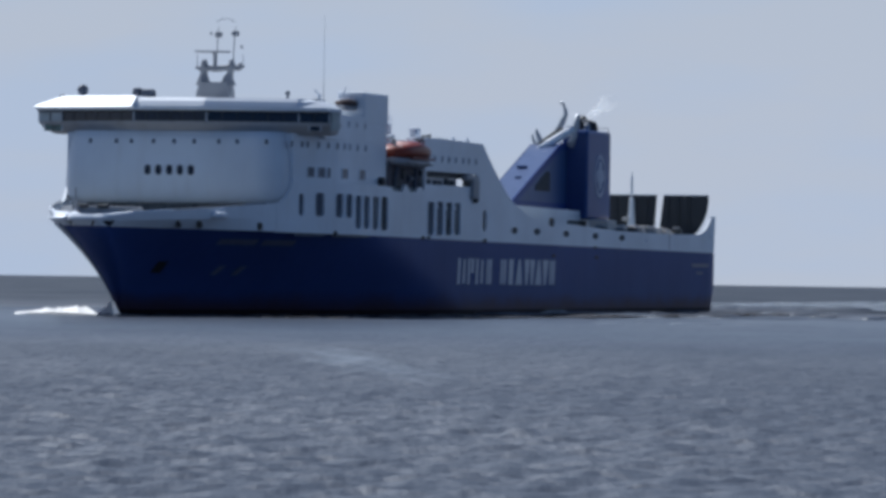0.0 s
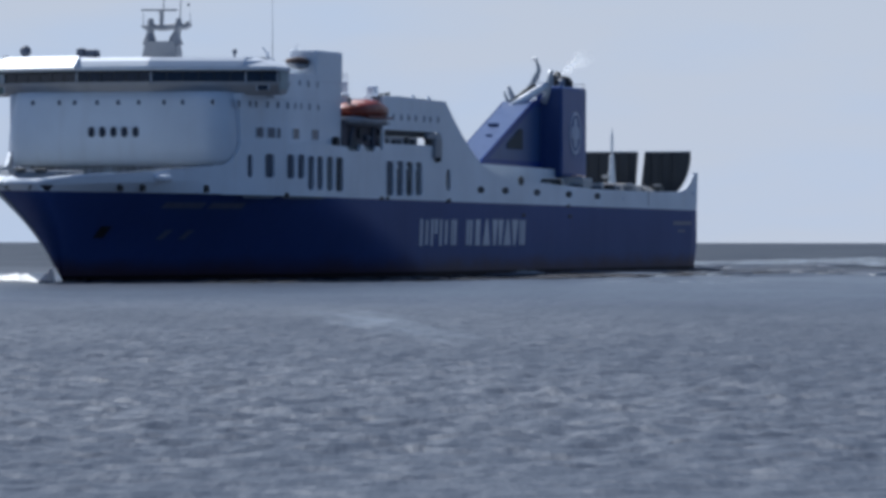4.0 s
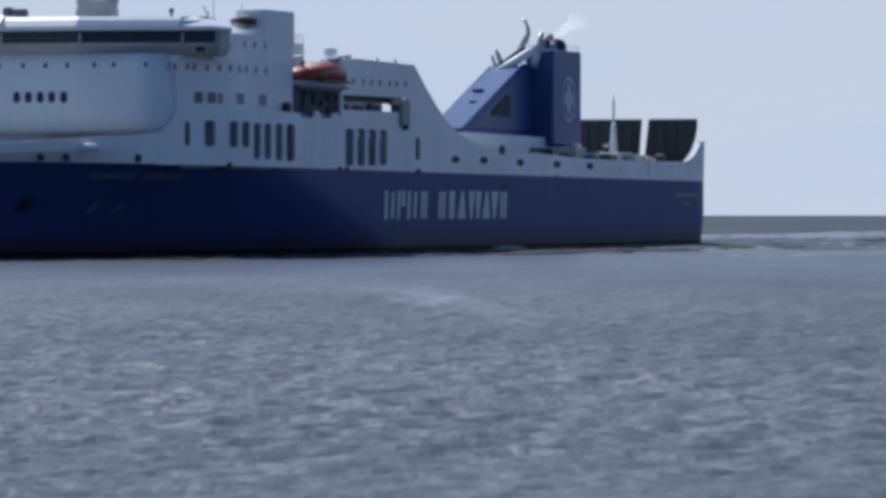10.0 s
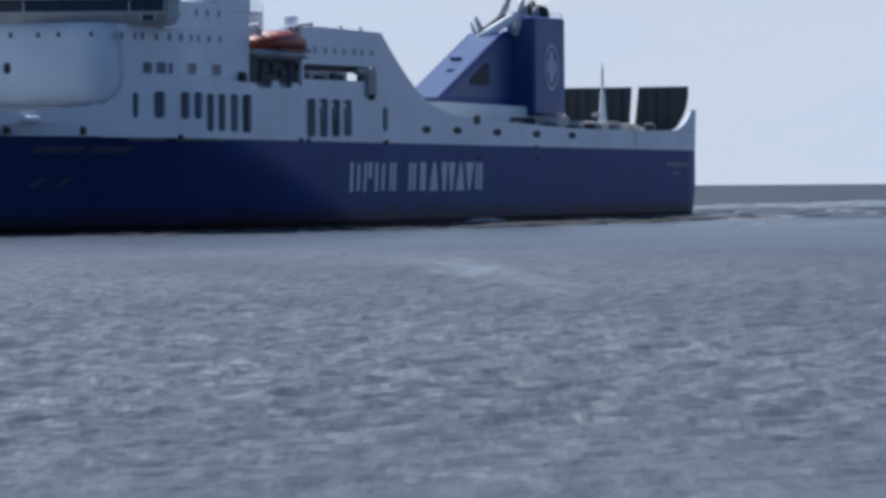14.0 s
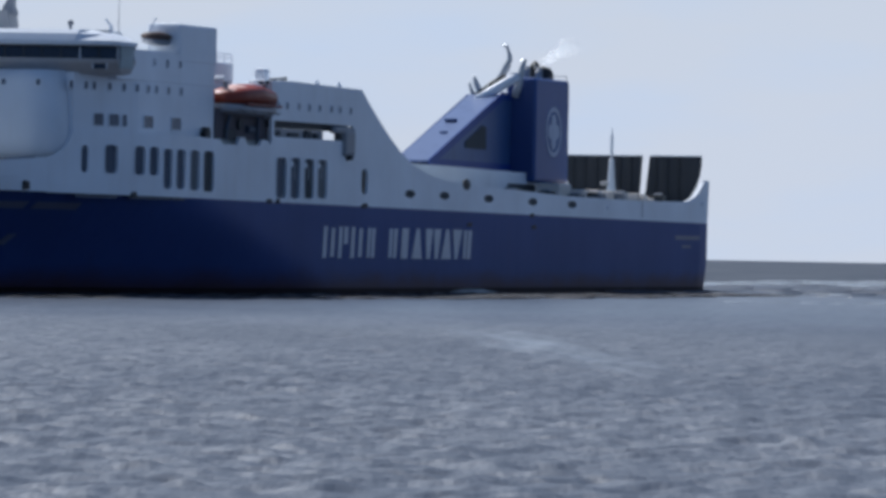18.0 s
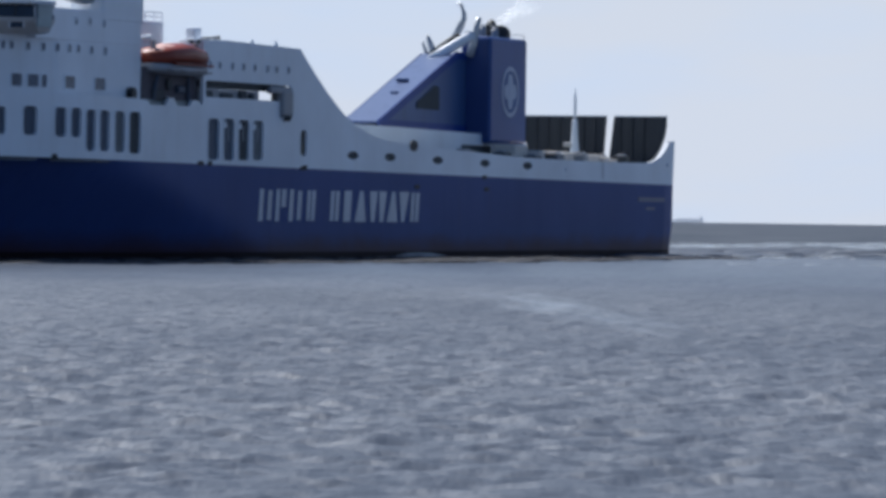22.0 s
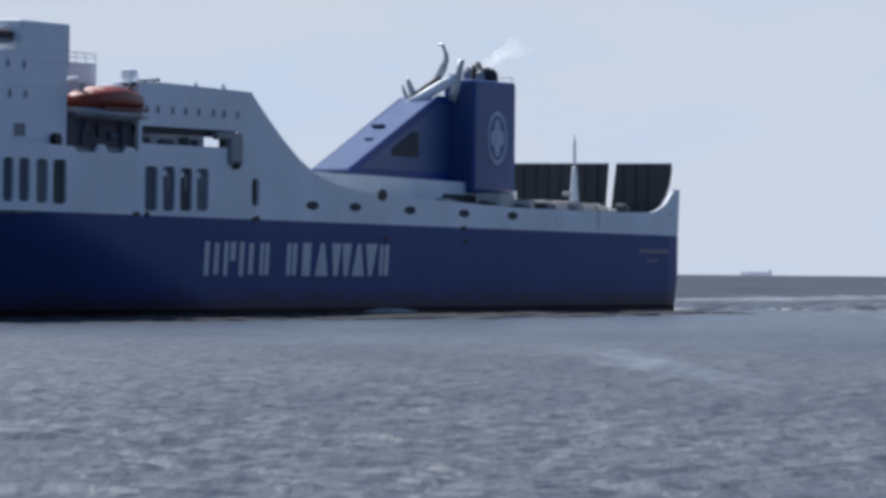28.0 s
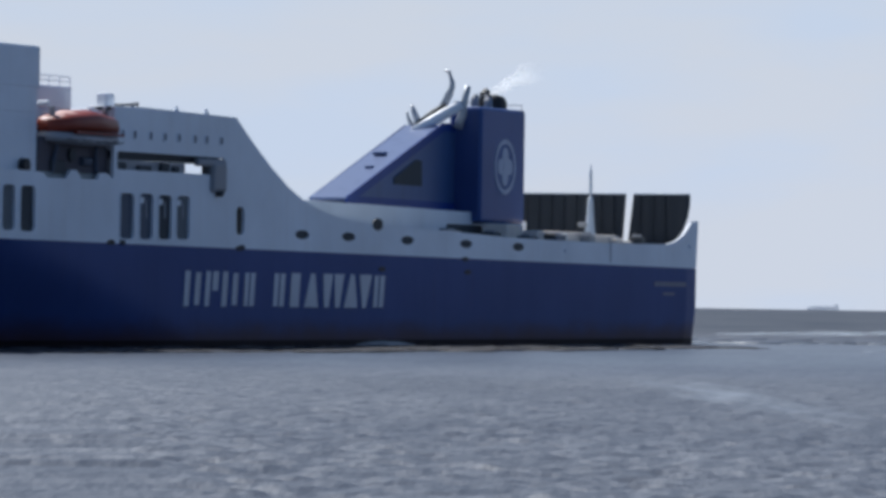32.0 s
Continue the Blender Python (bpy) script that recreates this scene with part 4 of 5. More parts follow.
# the sun's highlight on the canopy, added as a paler patch
bm = loft(bmesh.new(), [[(x, w * f * math.cos(a), 1.75 + (1.28 - 0.9 * (abs(x) / 5.5) ** 2) * f * abs(math.sin(a)) ** 0.8) for f in (1.03, 0.9) for a in ((0.6, 0.95, 1.3, 1.7) if f > 1 else (1.7, 1.3, 0.95, 0.6))] for x, w in ((4.9, 1.16), (4.3, 1.36), (3.4, 1.5), (2.4, 1.56))])
part("roof_panel", bm, LIT_ORANGE, lifeboat, "pinkish patch that paints the sunlit canopy top", shift=0, smooth=True)
for x in (-4.4, 4.4):
    part("lifting_hook", boxed(x - 0.2, x + 0.2, -0.2, 0.2, 2.0, 3.1, bevel=0.08), GREY, lifeboat, shift=0)
bm = tube(bmesh.new(), [(-4.6 + 0.92 * k, 1.62 - 0.25 * (abs(k - 5) / 5) ** 2, 0.75 - 0.12 * (k % 2)) for k in range(11)], 0.05, 6)
part("grab_line", bm, DARK, lifeboat, shift=0)
part("rubbing_strake", boxed(-3.9, 3.9, 1.5, 1.84, 1.15, 1.32, bevel=0.06), ORANGE, lifeboat, shift=0)
for x in (129.4, 138.6):
    bm = bmesh.new()
    tube(bm, [(x, 11.0, 12.2), (x, 11.2, 15.5), (x, 12.2, 17.3), (x, 13.4, 17.4)], [0.35, 0.3, 0.25, 0.2])
    part("davit", bm, WHITE, ferry)
part("davit_beam", tube(bmesh.new(), [(130.6, 13.2, 17.25), (129.2, 13.2, 17.3), (127.6, 13.2, 17.4)], [0.1, 0.15, 0.17], 8), BLACK, ferry)
# purple-brown sheet near the front gives the recess its shade by colour
part("boat_recess", boxed(128.3, 139.7, 12.95, 13.05, 12.3, 14.9), DIM, ferry, "dark sheet that paints the shade inside the boat recess")
for x, lean in ((130.2, 0.5), (137.6, -0.5)):
    part("cradle_arm", tube(bmesh.new(), [(x, 13.1, 12.3), (x + lean * 0.4, 13.2, 13.4), (x + lean, 13.35, 14.4)], [0.22, 0.18, 0.14], 8), SLATE, ferry)
part("rope_reel", tube(bmesh.new(), [(134.4, 12.9, 13.7), (134.4, 13.3, 13.7)], 0.5, 12), DARK, ferry)
part("life_raft", tube(bmesh.new(), [(131.4, 13.1, 13.3), (132.8, 13.1, 13.3)], 0.34, 12), SLATE, ferry)
part("winch", boxed(135.4, 137.8, 12.9, 13.3, 12.25, 13.3, bevel=0.2), DARK, ferry)
part("fender_roll", tube(bmesh.new(), [(142.2, 13.0, 12.75), (142.2, 13.5, 12.75)], 0.52, 14), BLACK, ferry)
for x, y, z0, z1, w in ((130.1, 9.2, 17.2, 18.0, 1.0), (126.4, 12.0, 17.2, 18.55, 0.75), (122.4, 12.2, 17.0, 17.45, 0.5)):
    part("vent_cowl", boxed(x - w, x + w, y - w * 0.6, y + w * 0.6, z0, z1, bevel=0.2), WHITE, ferry)
part("deck_crane", tube(bmesh.new(), [(125.2, 12.0, 17.7), (122.0, 12.0, 17.85), (120.9, 12.0, 17.95), (120.6, 12.0, 17.3)], [0.08, 0.1, 0.13, 0.08], 8), DARK, ferry, "dark folded deck crane")
for x in (124.9, 123.4, 121.6):
    part("crane_leg", tube(bmesh.new(), [(x, 12.0, 17.2), (x + 0.1, 12.0, 17.85)], [0.16, 0.11], 8), SLATE, ferry)
for x in (116.6, 111.2):
    bm = bmesh.new()
    tube(bm, [(x, 13.2, 17.3), (x, 13.2, 17.9)], [0.4, 0.1])
    part("deck_lamp", bm, WHITE, ferry)
crane_post = part("provision_crane", boxed(108.5, 111.1, 13.1, 13.95, 11.5, 13.85, bevel=0.3), GREY, ferry, "grey boxed hose crane over the side")
part("crane_arm", boxed(108.5, 113.6, 13.3, 13.85, 13.45, 14.05, bevel=0.18), GREY, crane_post)
part("crane_hook", tube(bmesh.new(), [(109.7, 13.7, 11.6), (109.7, 13.7, 11.2)], [0.5, 0.35], 10), DARK, crane_post)
for x, w, z in ((126.3, 0.9, 13.15), (122.2, 1.2, 13.0), (118.6, 0.7, 13.3), (116.6, 0.5, 13.1)):
    part("corridor_gear", boxed(x - w, x + w, 13.08, 13.4, 12.85, z + 0.25, bevel=0.15), DARK, ferry)

# dark strip paints the shadow under the corridor's ceiling
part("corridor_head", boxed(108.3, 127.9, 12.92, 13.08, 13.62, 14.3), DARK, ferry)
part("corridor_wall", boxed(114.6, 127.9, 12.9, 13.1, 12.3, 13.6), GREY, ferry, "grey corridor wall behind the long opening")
# added wall that keeps daylight from showing through the slot
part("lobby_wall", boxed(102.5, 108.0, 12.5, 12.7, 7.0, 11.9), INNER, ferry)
# panel added and sized so that the sky gap fits the camera's view
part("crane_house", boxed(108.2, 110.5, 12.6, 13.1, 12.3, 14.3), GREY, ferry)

# ---- funnel ----
part("funnel_ramp", solid([(66.8, 11.75), (66.8, 11.9), (46.4, 18.65), (42, 18.9), (36, 18.9), (36, 11.5), (60, 11.6)], 2.4, 5.9), FUNNEL_BLUE, ferry, "sloping blue funnel casing")
# sunlight and sky gloss on the slope are put into this plate's colour
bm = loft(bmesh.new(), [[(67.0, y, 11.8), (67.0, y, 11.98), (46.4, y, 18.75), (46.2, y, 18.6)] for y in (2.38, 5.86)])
part("funnel_slope", bm, LIT_BLUE, ferry, "lavender-blue sloping plate, paler for the light it catches")
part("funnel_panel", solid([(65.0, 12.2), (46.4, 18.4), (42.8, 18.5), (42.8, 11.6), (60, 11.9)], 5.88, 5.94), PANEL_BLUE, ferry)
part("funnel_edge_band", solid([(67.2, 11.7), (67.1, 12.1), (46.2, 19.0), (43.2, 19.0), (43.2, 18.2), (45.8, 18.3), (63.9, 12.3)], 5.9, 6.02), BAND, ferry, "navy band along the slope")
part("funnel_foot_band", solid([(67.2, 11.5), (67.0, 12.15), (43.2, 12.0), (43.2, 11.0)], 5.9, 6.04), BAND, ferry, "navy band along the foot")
part("funnel_tower", boxed(32.5, 43.2, 5.3, 8.45, 10.3, 20.55, bevel=0.35), FUNNEL_BLUE, ferry, "blue funnel tower with a pale round emblem")
# the front face's shade is put into this darker blue sheet
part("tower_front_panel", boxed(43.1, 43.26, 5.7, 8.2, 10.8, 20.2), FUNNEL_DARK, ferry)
part("funnel_louvre", solid([(57.0, 13.35), (50.8, 13.3), (50.9, 15.5), (52.0, 15.6), (57.0, 13.9)], 5.9, 6.02), DARK, ferry)
part("funnel_base", solid([(88, 8.0), (88, 11.55), (67, 11.45), (43, 11.2), (30, 10.6), (30, 8.0)], -4.0, 7.6), WHITE, ferry, "white casing under the funnel")

emblem = part("emblem", plate(disc(37.5, 15.35, 2.5, 2.45), [disc(37.5, 15.35, 2.1, 2.05)], 8.4, 8.5), EMBLEM, ferry, "pale ring emblem")
for k in range(4):
    a = radians(90 * k)
    part("emblem_arm", solid(disc(37.5 + 1.0 * math.cos(a), 15.35 + 1.0 * math.sin(a), 0.74, 0.74, 14), 8.4, 8.5), EMBLEM, emblem)
part("emblem_boss", solid(disc(37.5, 15.35, 0.5, 0.5, 12), 8.4, 8.52), EMBLEM, emblem)
bm = loft(bmesh.new(), [[(34.9 + dx * s, 6.2 + dy * s, z) for dx, dy in [(1.4 * math.cos(a), 1.2 * math.sin(a)) for a in [k * math.tau / 12 for k in range(12)]]] for z, s in ((20.4, 1.0), (21.3, 0.98), (21.7, 0.75), (21.9, 0.3))])
part("funnel_cap", bm, BLACK, ferry, "sooty black funnel cap")
for y, h in ((5.6, 21.7), (6.9, 21.5)):
    part("funnel_uptake", tube(bmesh.new(), [(37.9, y, 20.4), (37.9, y, h - 0.3), (37.7, y, h)], [0.42, 0.4, 0.3], 10), GREY, ferry)
bm = bmesh.new()
tube(bm, [(33.0, 8.2, 21.0), (33.0, 5.6, 21.0), (40.0, 5.6, 21.0), (42.6, 5.6, 21.0)], 0.04, 6)
for x, y in ((33.0, 8.2), (33.0, 5.6), (37.6, 5.6), (42.6, 5.6)):
    tube(bm, [(x, y, 20.5), (x, y, 21.0)], 0.04, 6)
part("funnel_top_rail", bm, GREY, ferry)
part("funnel_uptake", tube(bmesh.new(), [(36.6, 6.0, 20.4), (36.5, 6.0, 21.9), (36.2, 6.0, 22.15)], [0.55, 0.5, 0.35], 10), BLACK, ferry)
PIPES = ((((44, 4.6, 20.0), (44, 5.2, 20.8), (44, 5.65, 21.6), (44, 5.88, 22.2), (44, 5.92, 22.7), (44, 5.62, 23.55), (44, 5.2, 23.75)), (0.3, 0.36, 0.36, 0.3, 0.22, 0.16, 0.12)),
         (((44, 6.5, 18.6), (44, 6.9, 19.8), (44, 7.17, 21.1), (44, 7.45, 22.3)), (0.4, 0.4, 0.32, 0.27)),
         (((46, 3.3, 18.4), (46, 3.5, 19.1), (46, 3.1, 20.0), (46, 2.86, 20.6)), (0.42, 0.36, 0.26, 0.14)),
         (((46, 3.0, 18.5), (46, 2.6, 19.4), (46, 2.4, 20.0)), (0.25, 0.18, 0.1)))
for pts, rad in PIPES:
    part("exhaust_pipe", tube(bmesh.new(), pts, list(rad), 10), STEEL, ferry, "pale curved exhaust pipe", smooth=True)
part("exhaust_trunk", tube(bmesh.new(), [(46.4, 3.6, 18.75), (45.6, 4.8, 19.85), (44.8, 5.75, 20.6)], [0.3, 0.34, 0.26], 10), BLACK, ferry, smooth=True)
part("exhaust_trunk", tube(bmesh.new(), [(47.4, 3.6, 18.2), (46.2, 5.0, 19.15), (45.2, 6.0, 19.95), (44.4, 7.0, 20.65)], [0.36, 0.5, 0.5, 0.4], 10), WHITE, ferry, "sunlit white sloping exhaust trunk", smooth=True)
part("slope_coaming", tube(bmesh.new(), [(66.6, 2.45, 12.0), (46.4, 2.45, 18.7)], 0.12, 6), FUNNEL_DARK, ferry, "dark coaming along the slope")
# low boxes added for the darker blue patches on the slope
part("ladder_box", boxed(54.5, 55.4, 3.2, 4.3, 15.95, 16.2, bevel=0.08), PANEL_BLUE, ferry)
part("ladder_box", boxed(58.2, 58.9, 4.0, 4.7, 14.6, 14.9, bevel=0.08), PANEL_BLUE, ferry)

# ---- aft deck gear and the raised ramps ----
for y0, y1, slant in ((-6.05, 6.1, 0.35), (7.1, 12.7, 2.1)):
    bm = bmesh.new()
    prof = [(y0, 8.0), (y1 - 2.6, 8.0), (y1 - 1.9, 8.8), (y1 - 1.2, 9.5), (y1 - 0.6, 10.5), (y1 - 0.2, 11.6), (y1, 12.8), (y1, 13.7), (y0, 13.7)] if y0 > 0 else [(y0, 8.0), (y1 - 0.4, 8.0), (y1, 13.7), (y0, 13.7)]
    if y0 > 0:
        prof[0] = (y0 - 0.65, 8.0)
    loft(bm, [[(x, y, z) for y, z in prof] for x in (0.6, 1.3)])
    ramp_part = part("stern_ramp", bm, RAMP, ferry, "dark raised stern ramp")
    # white bar paints the sunlit top edge of the ramp
    part("ramp_rim", boxed(0.55, 1.35, y0, y1, 13.68, 13.8, bevel=0.04), WHITE, ramp_part)
    for k in range(5 if y0 > 0 else 9):
        yy = y0 + 0.6 + k * 1.3
        if yy < y1 - slant - 0.2:
            part("ramp_rib", boxed(1.28, 1.5, yy, yy + 0.16, 8.2, 13.6), RAMP, ramp_part)
bm = bmesh.new()
tube(bm, [(4, 3.7, z) for z in (7.8, 9.2, 10.1, 11.5, 13.2, 13.4, 13.7, 13.9, 15.7, 16.0, 16.5)], [0.72, 0.64, 0.5, 0.38, 0.28, 0.1, 0.1, 0.17, 0.15, 0.07, 0.04], 10)
stern_mast = part("stern_mast", bm, WHITE, ferry, "pale tapering stern mast")
part("mast_platform", boxed(3.4, 4.6, 2.6, 3.5, 10.5, 10.95, bevel=0.12), WARM_GREY, stern_mast)
# no hole is cut; the opening's shade is a dark plate
part("casing_opening", solid(rrect(40.8, 48.9, 9.25, 10.08, 0.3), 7.55, 7.72), DARK, ferry, "dark plate that paints the shaded low opening in the funnel casing")
for x, y, w, h, m in ((46.9, 11.0, 0.9, 0.55, DARK), (39.6, 11.6, 1.0, 0.3, DARK), (33.0, 11.6, 1.1, 0.5, SLATE), (32.7, 11.4, 1.4, 0.62, DARK), (29.6, 10.6, 0.5, 0.7, WHITE), (24.6, 11.4, 0.6, 0.75, GREY), (16.6, 11.0, 0.8, 0.5, BUFF), (11.0, 11.2, 0.5, 0.7, DARK), (52.0, 9.0, 1.6, 0.6, BUFF)):
    gear = part("deck_gear", boxed(x - w, x + w, y - 0.7, y + 0.7, 8.7, 8.85 + h, bevel=0.14), m, ferry)
    part("gear_cap", boxed(x - w * 0.6, x + w * 0.6, y - 0.4, y + 0.4, 8.8 + h, 9.05 + h, bevel=0.08), GREY, gear)
for x, w, z in ((41.1, 1.9, 10.2), (30.0, 5.6, 9.74), (20.0, 4.2, 9.6), (13, 2.0, 9.15)):
    part("deck_locker", boxed(x - w, x + w, 8.6, 11.0, 8.7, z, bevel=0.16), BUFF, ferry, "sunlit buff deck locker")
part("round_port", plate(disc(78.15, 9.58, 1.05, 0.5), [], 13.58, 13.66), BLACK, ferry, "dark oval port")
for x, z in ((35.4, 7.95), (3.1, 8.75)):
    part("deck_lamp", boxed(x - 0.35, x + 0.35, 13.6, 13.8, z - 0.16, z + 0.16, bevel=0.06), WHITE, ferry)
part("plate_seam", boxed(24.0, 24.15, 13.6, 13.66, 7.1, 8.8), GREY, ferry)
for x, z in ((58.4, 5.84), (77.1, 5.91), (59.0, 6.95), (105.5, 7.25), (128.5, 7.4)):
    part("scupper", plate(disc(x, z, 0.7, 0.2, 12), [], 13.58, 13.66), BLACK, ferry)
for s in (1, -1):
    part("stern_bollard", boxed(3.0, 4.4, s * 12.6 - 0.4, s * 12.6 + 0.4, 8.0, 9.2, bevel=0.15), WHITE, ferry)

# ---- hull marks: pale bars that stand for the lettering ----
def hull_bar(x0, x1, z0, z1, lean, material, name, parent, proud=0.06):
    bm = bmesh.new()
    n = max(1, int((x1 - x0) / 1.2))
    rings = []
    for k in range(n + 1):
        f = k / n
        low, top = x0 + lean + f * (x1 - x0), x0 + f * (x1 - x0)
        rings.append([(low, half_breadth(low, z0) - 0.1, z0), (low, half_breadth(low, z0) + proud, z0), (top, half_breadth(top, z1) + proud, z1), (top, half_breadth(top, z1) - 0.1, z1)])
    loft(bm, rings)
    return part(name, bm, material, parent)


SIGN_LOW, SIGN_TOP = 2.72, 5.42


def sign_shape(kind, x, w):
    """One group of plain marks of the painted sign, bars, blocks and wedges alone; x is its forward edge."""
    def at(u, v):
        return x + 0.28 - u * w - 0.35 * v, SIGN_LOW + v * (SIGN_TOP - SIGN_LOW)

    def block(u0, u1, v0, v1):
        return [at(u0, v0), at(u1, v0), at(u1, v1), at(u0, v1)]
    loops = {
        "bars": [block(0, 0.3, 0, 1), block(0.62, 0.92, 0.04, 0.96)],
        "flag": [block(0, 0.36, 0, 1), block(0.55, 1, 0.45, 1)],
        "block": [block(0.1, 0.42, 0.02, 0.98), block(0.55, 0.9, 0.02, 0.98)],
        "slab": [block(0.05, 0.85, 0.0, 1.0)],
        "wedge": [[at(0.05, 0), at(0.9, 0), at(0.6, 1), at(0.36, 1)]],
        "bowl": [[at(0.16, 0), at(0.36, 0), at(0.46, 1), at(0.04, 1)], [at(0.64, 0), at(0.84, 0), at(0.96, 1), at(0.54, 1)]],
        "cup": [[at(0.36, 0), at(0.6, 0), at(0.92, 1), at(0.06, 1)]],
    }[kind]
    for loop in loops:
        part("sign_shape", plate(loop, [], BEAM - 0.03, BEAM + 0.05), PALE, ferry, "pale painted shape of the company sign")


SIGN = (("bars", 115.4, 3.1), ("flag", 111.6, 2.3), ("bars", 108.5, 3.1), ("block", 104.6, 2.4), ("block", 99.0, 2.6), ("slab", 95.6, 2.2), ("wedge", 92.8, 3.2),
        ("bowl", 89.4, 4.6), ("wedge", 84.8, 3.2), ("cup", 82.0, 3.0), ("block", 78.9, 2.6))
for kind, x, w in SIGN:
    sign_shape(kind, x, w)
for x in (171.8, 168.4):
    hull_bar(x - 2.0, x - 1.0, 3.4, 4.25, 0.6, FADED, "draught_mark", ferry)
for x0, x1 in ((161.7, 167.4), (168.3, 174.6)):
    hull_bar(x0, x1, 6.25, 6.8, 0, FADED, "name_bar", ferry)
hull_bar(4.0, 12.6, 4.98, 5.4, 0, FADED, "name_bar", ferry)
hull_bar(7.2, 10.2, 4.15, 4.4, 0, FADED, "name_bar", ferry)
for x in (183.2, 180.2, 171.0, 156.5, 126.5, 105):
    z = stripe(x) + (0.45 if x > 160 else 0.05)
    y = shell_y(x, z)
    w, h = (0.55, 0.35) if x > 160 else (0.45, 0.2)
    part("fairlead", boxed(x - w, x + w, y - 0.15, y + 0.1, z - h, z + h, bevel=0.1), BLACK, ferry)
hull_bar(178.8, 180.2, 3.5, 4.6, 0.0, BLACK, "anchor_pocket", ferry, 0.03)
# white box added for an unidentified bright spot; juts out to catch sun
part("mooring_roller", boxed(177.2, 179.3, shell_y(178, 8.8) - 0.4, shell_y(178, 8.8) + 0.8, 8.65, 9.25, bevel=0.25), WHITE, ferry)


# ---- water round the ship ----
def patch(name, cells, material, label, category):
    """Low irregular patches of broken water."""
    bm = bmesh.new()
    rng = random.Random(7)
    for x, y, rx, ry, hgt in cells:
        n = 14
        ph = rng.uniform(0, 6.28)
        ring = lambda k, z: [(x + rx * k * (1 + 0.25 * math.sin(3 * a + ph)) * math.cos(a), y + ry * k * (1 + 0.25 * math.sin(2 * a + ph)) * math.sin(a), z) for a in [j * math.tau / n for j in range(n)]]
        loft(bm, [ring(1.0, -0.15), ring(0.95, hgt * 0.4), ring(0.6, hgt * 0.85), ring(0.25, hgt)])
    ob = part(name, bm, material, None, smooth=True, shift=0)
    return tagged(ob, label, category, kind="stuff")


rng = random.Random(3)
bow_cells = [(83.5 + 1.0 - i * 0.35, s * (1.0 + i * 0.42), 1.5, 0.5, 0.16 - 0.01 * i) for s in (1, -1) for i in range(14)]
bow_cells += [(85.0 + rng.uniform(-0.6, 1.2), -1.9 - 0.26 * i, 0.9, 0.9, 0.15 + rng.uniform(-0.05, 0.05)) for i in range(24)]
bow_wave = patch("bow_wave", bow_cells, FOAM, "white foam breaking at the bow", "bow wave")
# thin sheets of spray thrown up along the crest
crest = bmesh.new()
low, top = [], []
for i in range(150):
    f = i / 149
    swell = min(1, f * 7 + 0.1, (1 - f) * 1.1 + 0.2, (1 - f) * 6 + 0.05)
    y = -1.2 - 8.3 * f
    x = 85.6 + 0.12 * math.sin(i * 0.13)
    h = swell * 0.78 * (1 + 0.3 * noise.noise(Vector((i * 0.05, 5.0, 0))) + 0.14 * noise.noise(Vector((i * 0.16, 9.0, 0))))
    low.append(crest.verts.new((x, y, -0.1)))
    top.append(crest.verts.new((x + 0.8 * swell, y, h)))
for i in range(149):
    crest.faces.new((low[i], low[i + 1], top[i + 1], top[i]))
# and the sheet that climbs beside the stem
low, top = [], []
for i in range(24):
    f = i / 23
    y = -0.2 - 1.9 * f
    low.append(crest.verts.new((84.4 - 0.5 * f, y, -0.1)))
    top.append(crest.verts.new((84.7 - 0.4 * f, y - 0.15, 0.12 + 1.25 * (1 - f) ** 1.6 * (1 + 0.35 * noise.noise(Vector((i * 0.4, 2.0, 0)))))))
for i in range(23):
    crest.faces.new((low[i], low[i + 1], top[i + 1], top[i]))
spray = tagged(part("bow_spray", crest, FOAM, None, smooth=True, shift=0), "white spray along the crest of the bow wave", "spray", kind="stuff")
side_wash = patch("side_wash", [(x, half_breadth(x + 97, 0.2) + rng.uniform(0.1, 0.9), rng.uniform(1.0, 3.0), 0.25, rng.uniform(0.02, 0.08)) for x in [k * 6.1 - 92 + rng.uniform(-2.6, 2.6) for k in range(29)]], WASH, "thin foam along the hull", "wash")

CREAM_FOAM = foam_material("cream_hull_foam", 0.75, (0.55, 0.52, 0.48))
hull_wave = patch("hull_wave", [(x - 100 + 2.9, 13.9 + 0.5 * math.sin(x * 0.7), rng.uniform(1.6, 3.2), 0.6, 0.14 + 0.34 * math.exp(-((x - 77) / 4) ** 2)) for x in np.linspace(66, 88, 15)], CREAM_FOAM, "low cream-coloured wave breaking along the hull", "hull wave")

# the wake lies along the way that the ship has come
cells = []
fx, fy = math.sin(radians(16.9)), math.cos(radians(16.9))
for i in range(150):
    d = -30 + 420 * (i / 150) ** 1.3
    off = rng.gauss(0, 7 + max(d, 0) * 0.03)
    cells.append((28.3 + d * fx + off * fy, 704 + d * fy - off * fx, rng.uniform(2, 7), rng.uniform(3, 12), 0.12))
for i in range(5):
    cells.append((21 + 3 * i + rng.uniform(-0.5, 0.5), 458 + rng.uniform(-6, 4), rng.uniform(1.2, 2.2), rng.uniform(2, 5), 0.05))
for i in range(40):
    d = 120 + 9 * i
    cells.append((33 + d * 0.335 + rng.uniform(-4, 9), 704 + d * 0.95 - 90, rng.uniform(3, 7), rng.uniform(8, 22), 0.12))
for i in range(80):
    y = 515 + 260 * (i / 80)
    cells.append((28 + (y - 636) * 0.29 + rng.gauss(0, 4.5), y, rng.uniform(1.0, 3.5), rng.uniform(2, 9), 0.08))
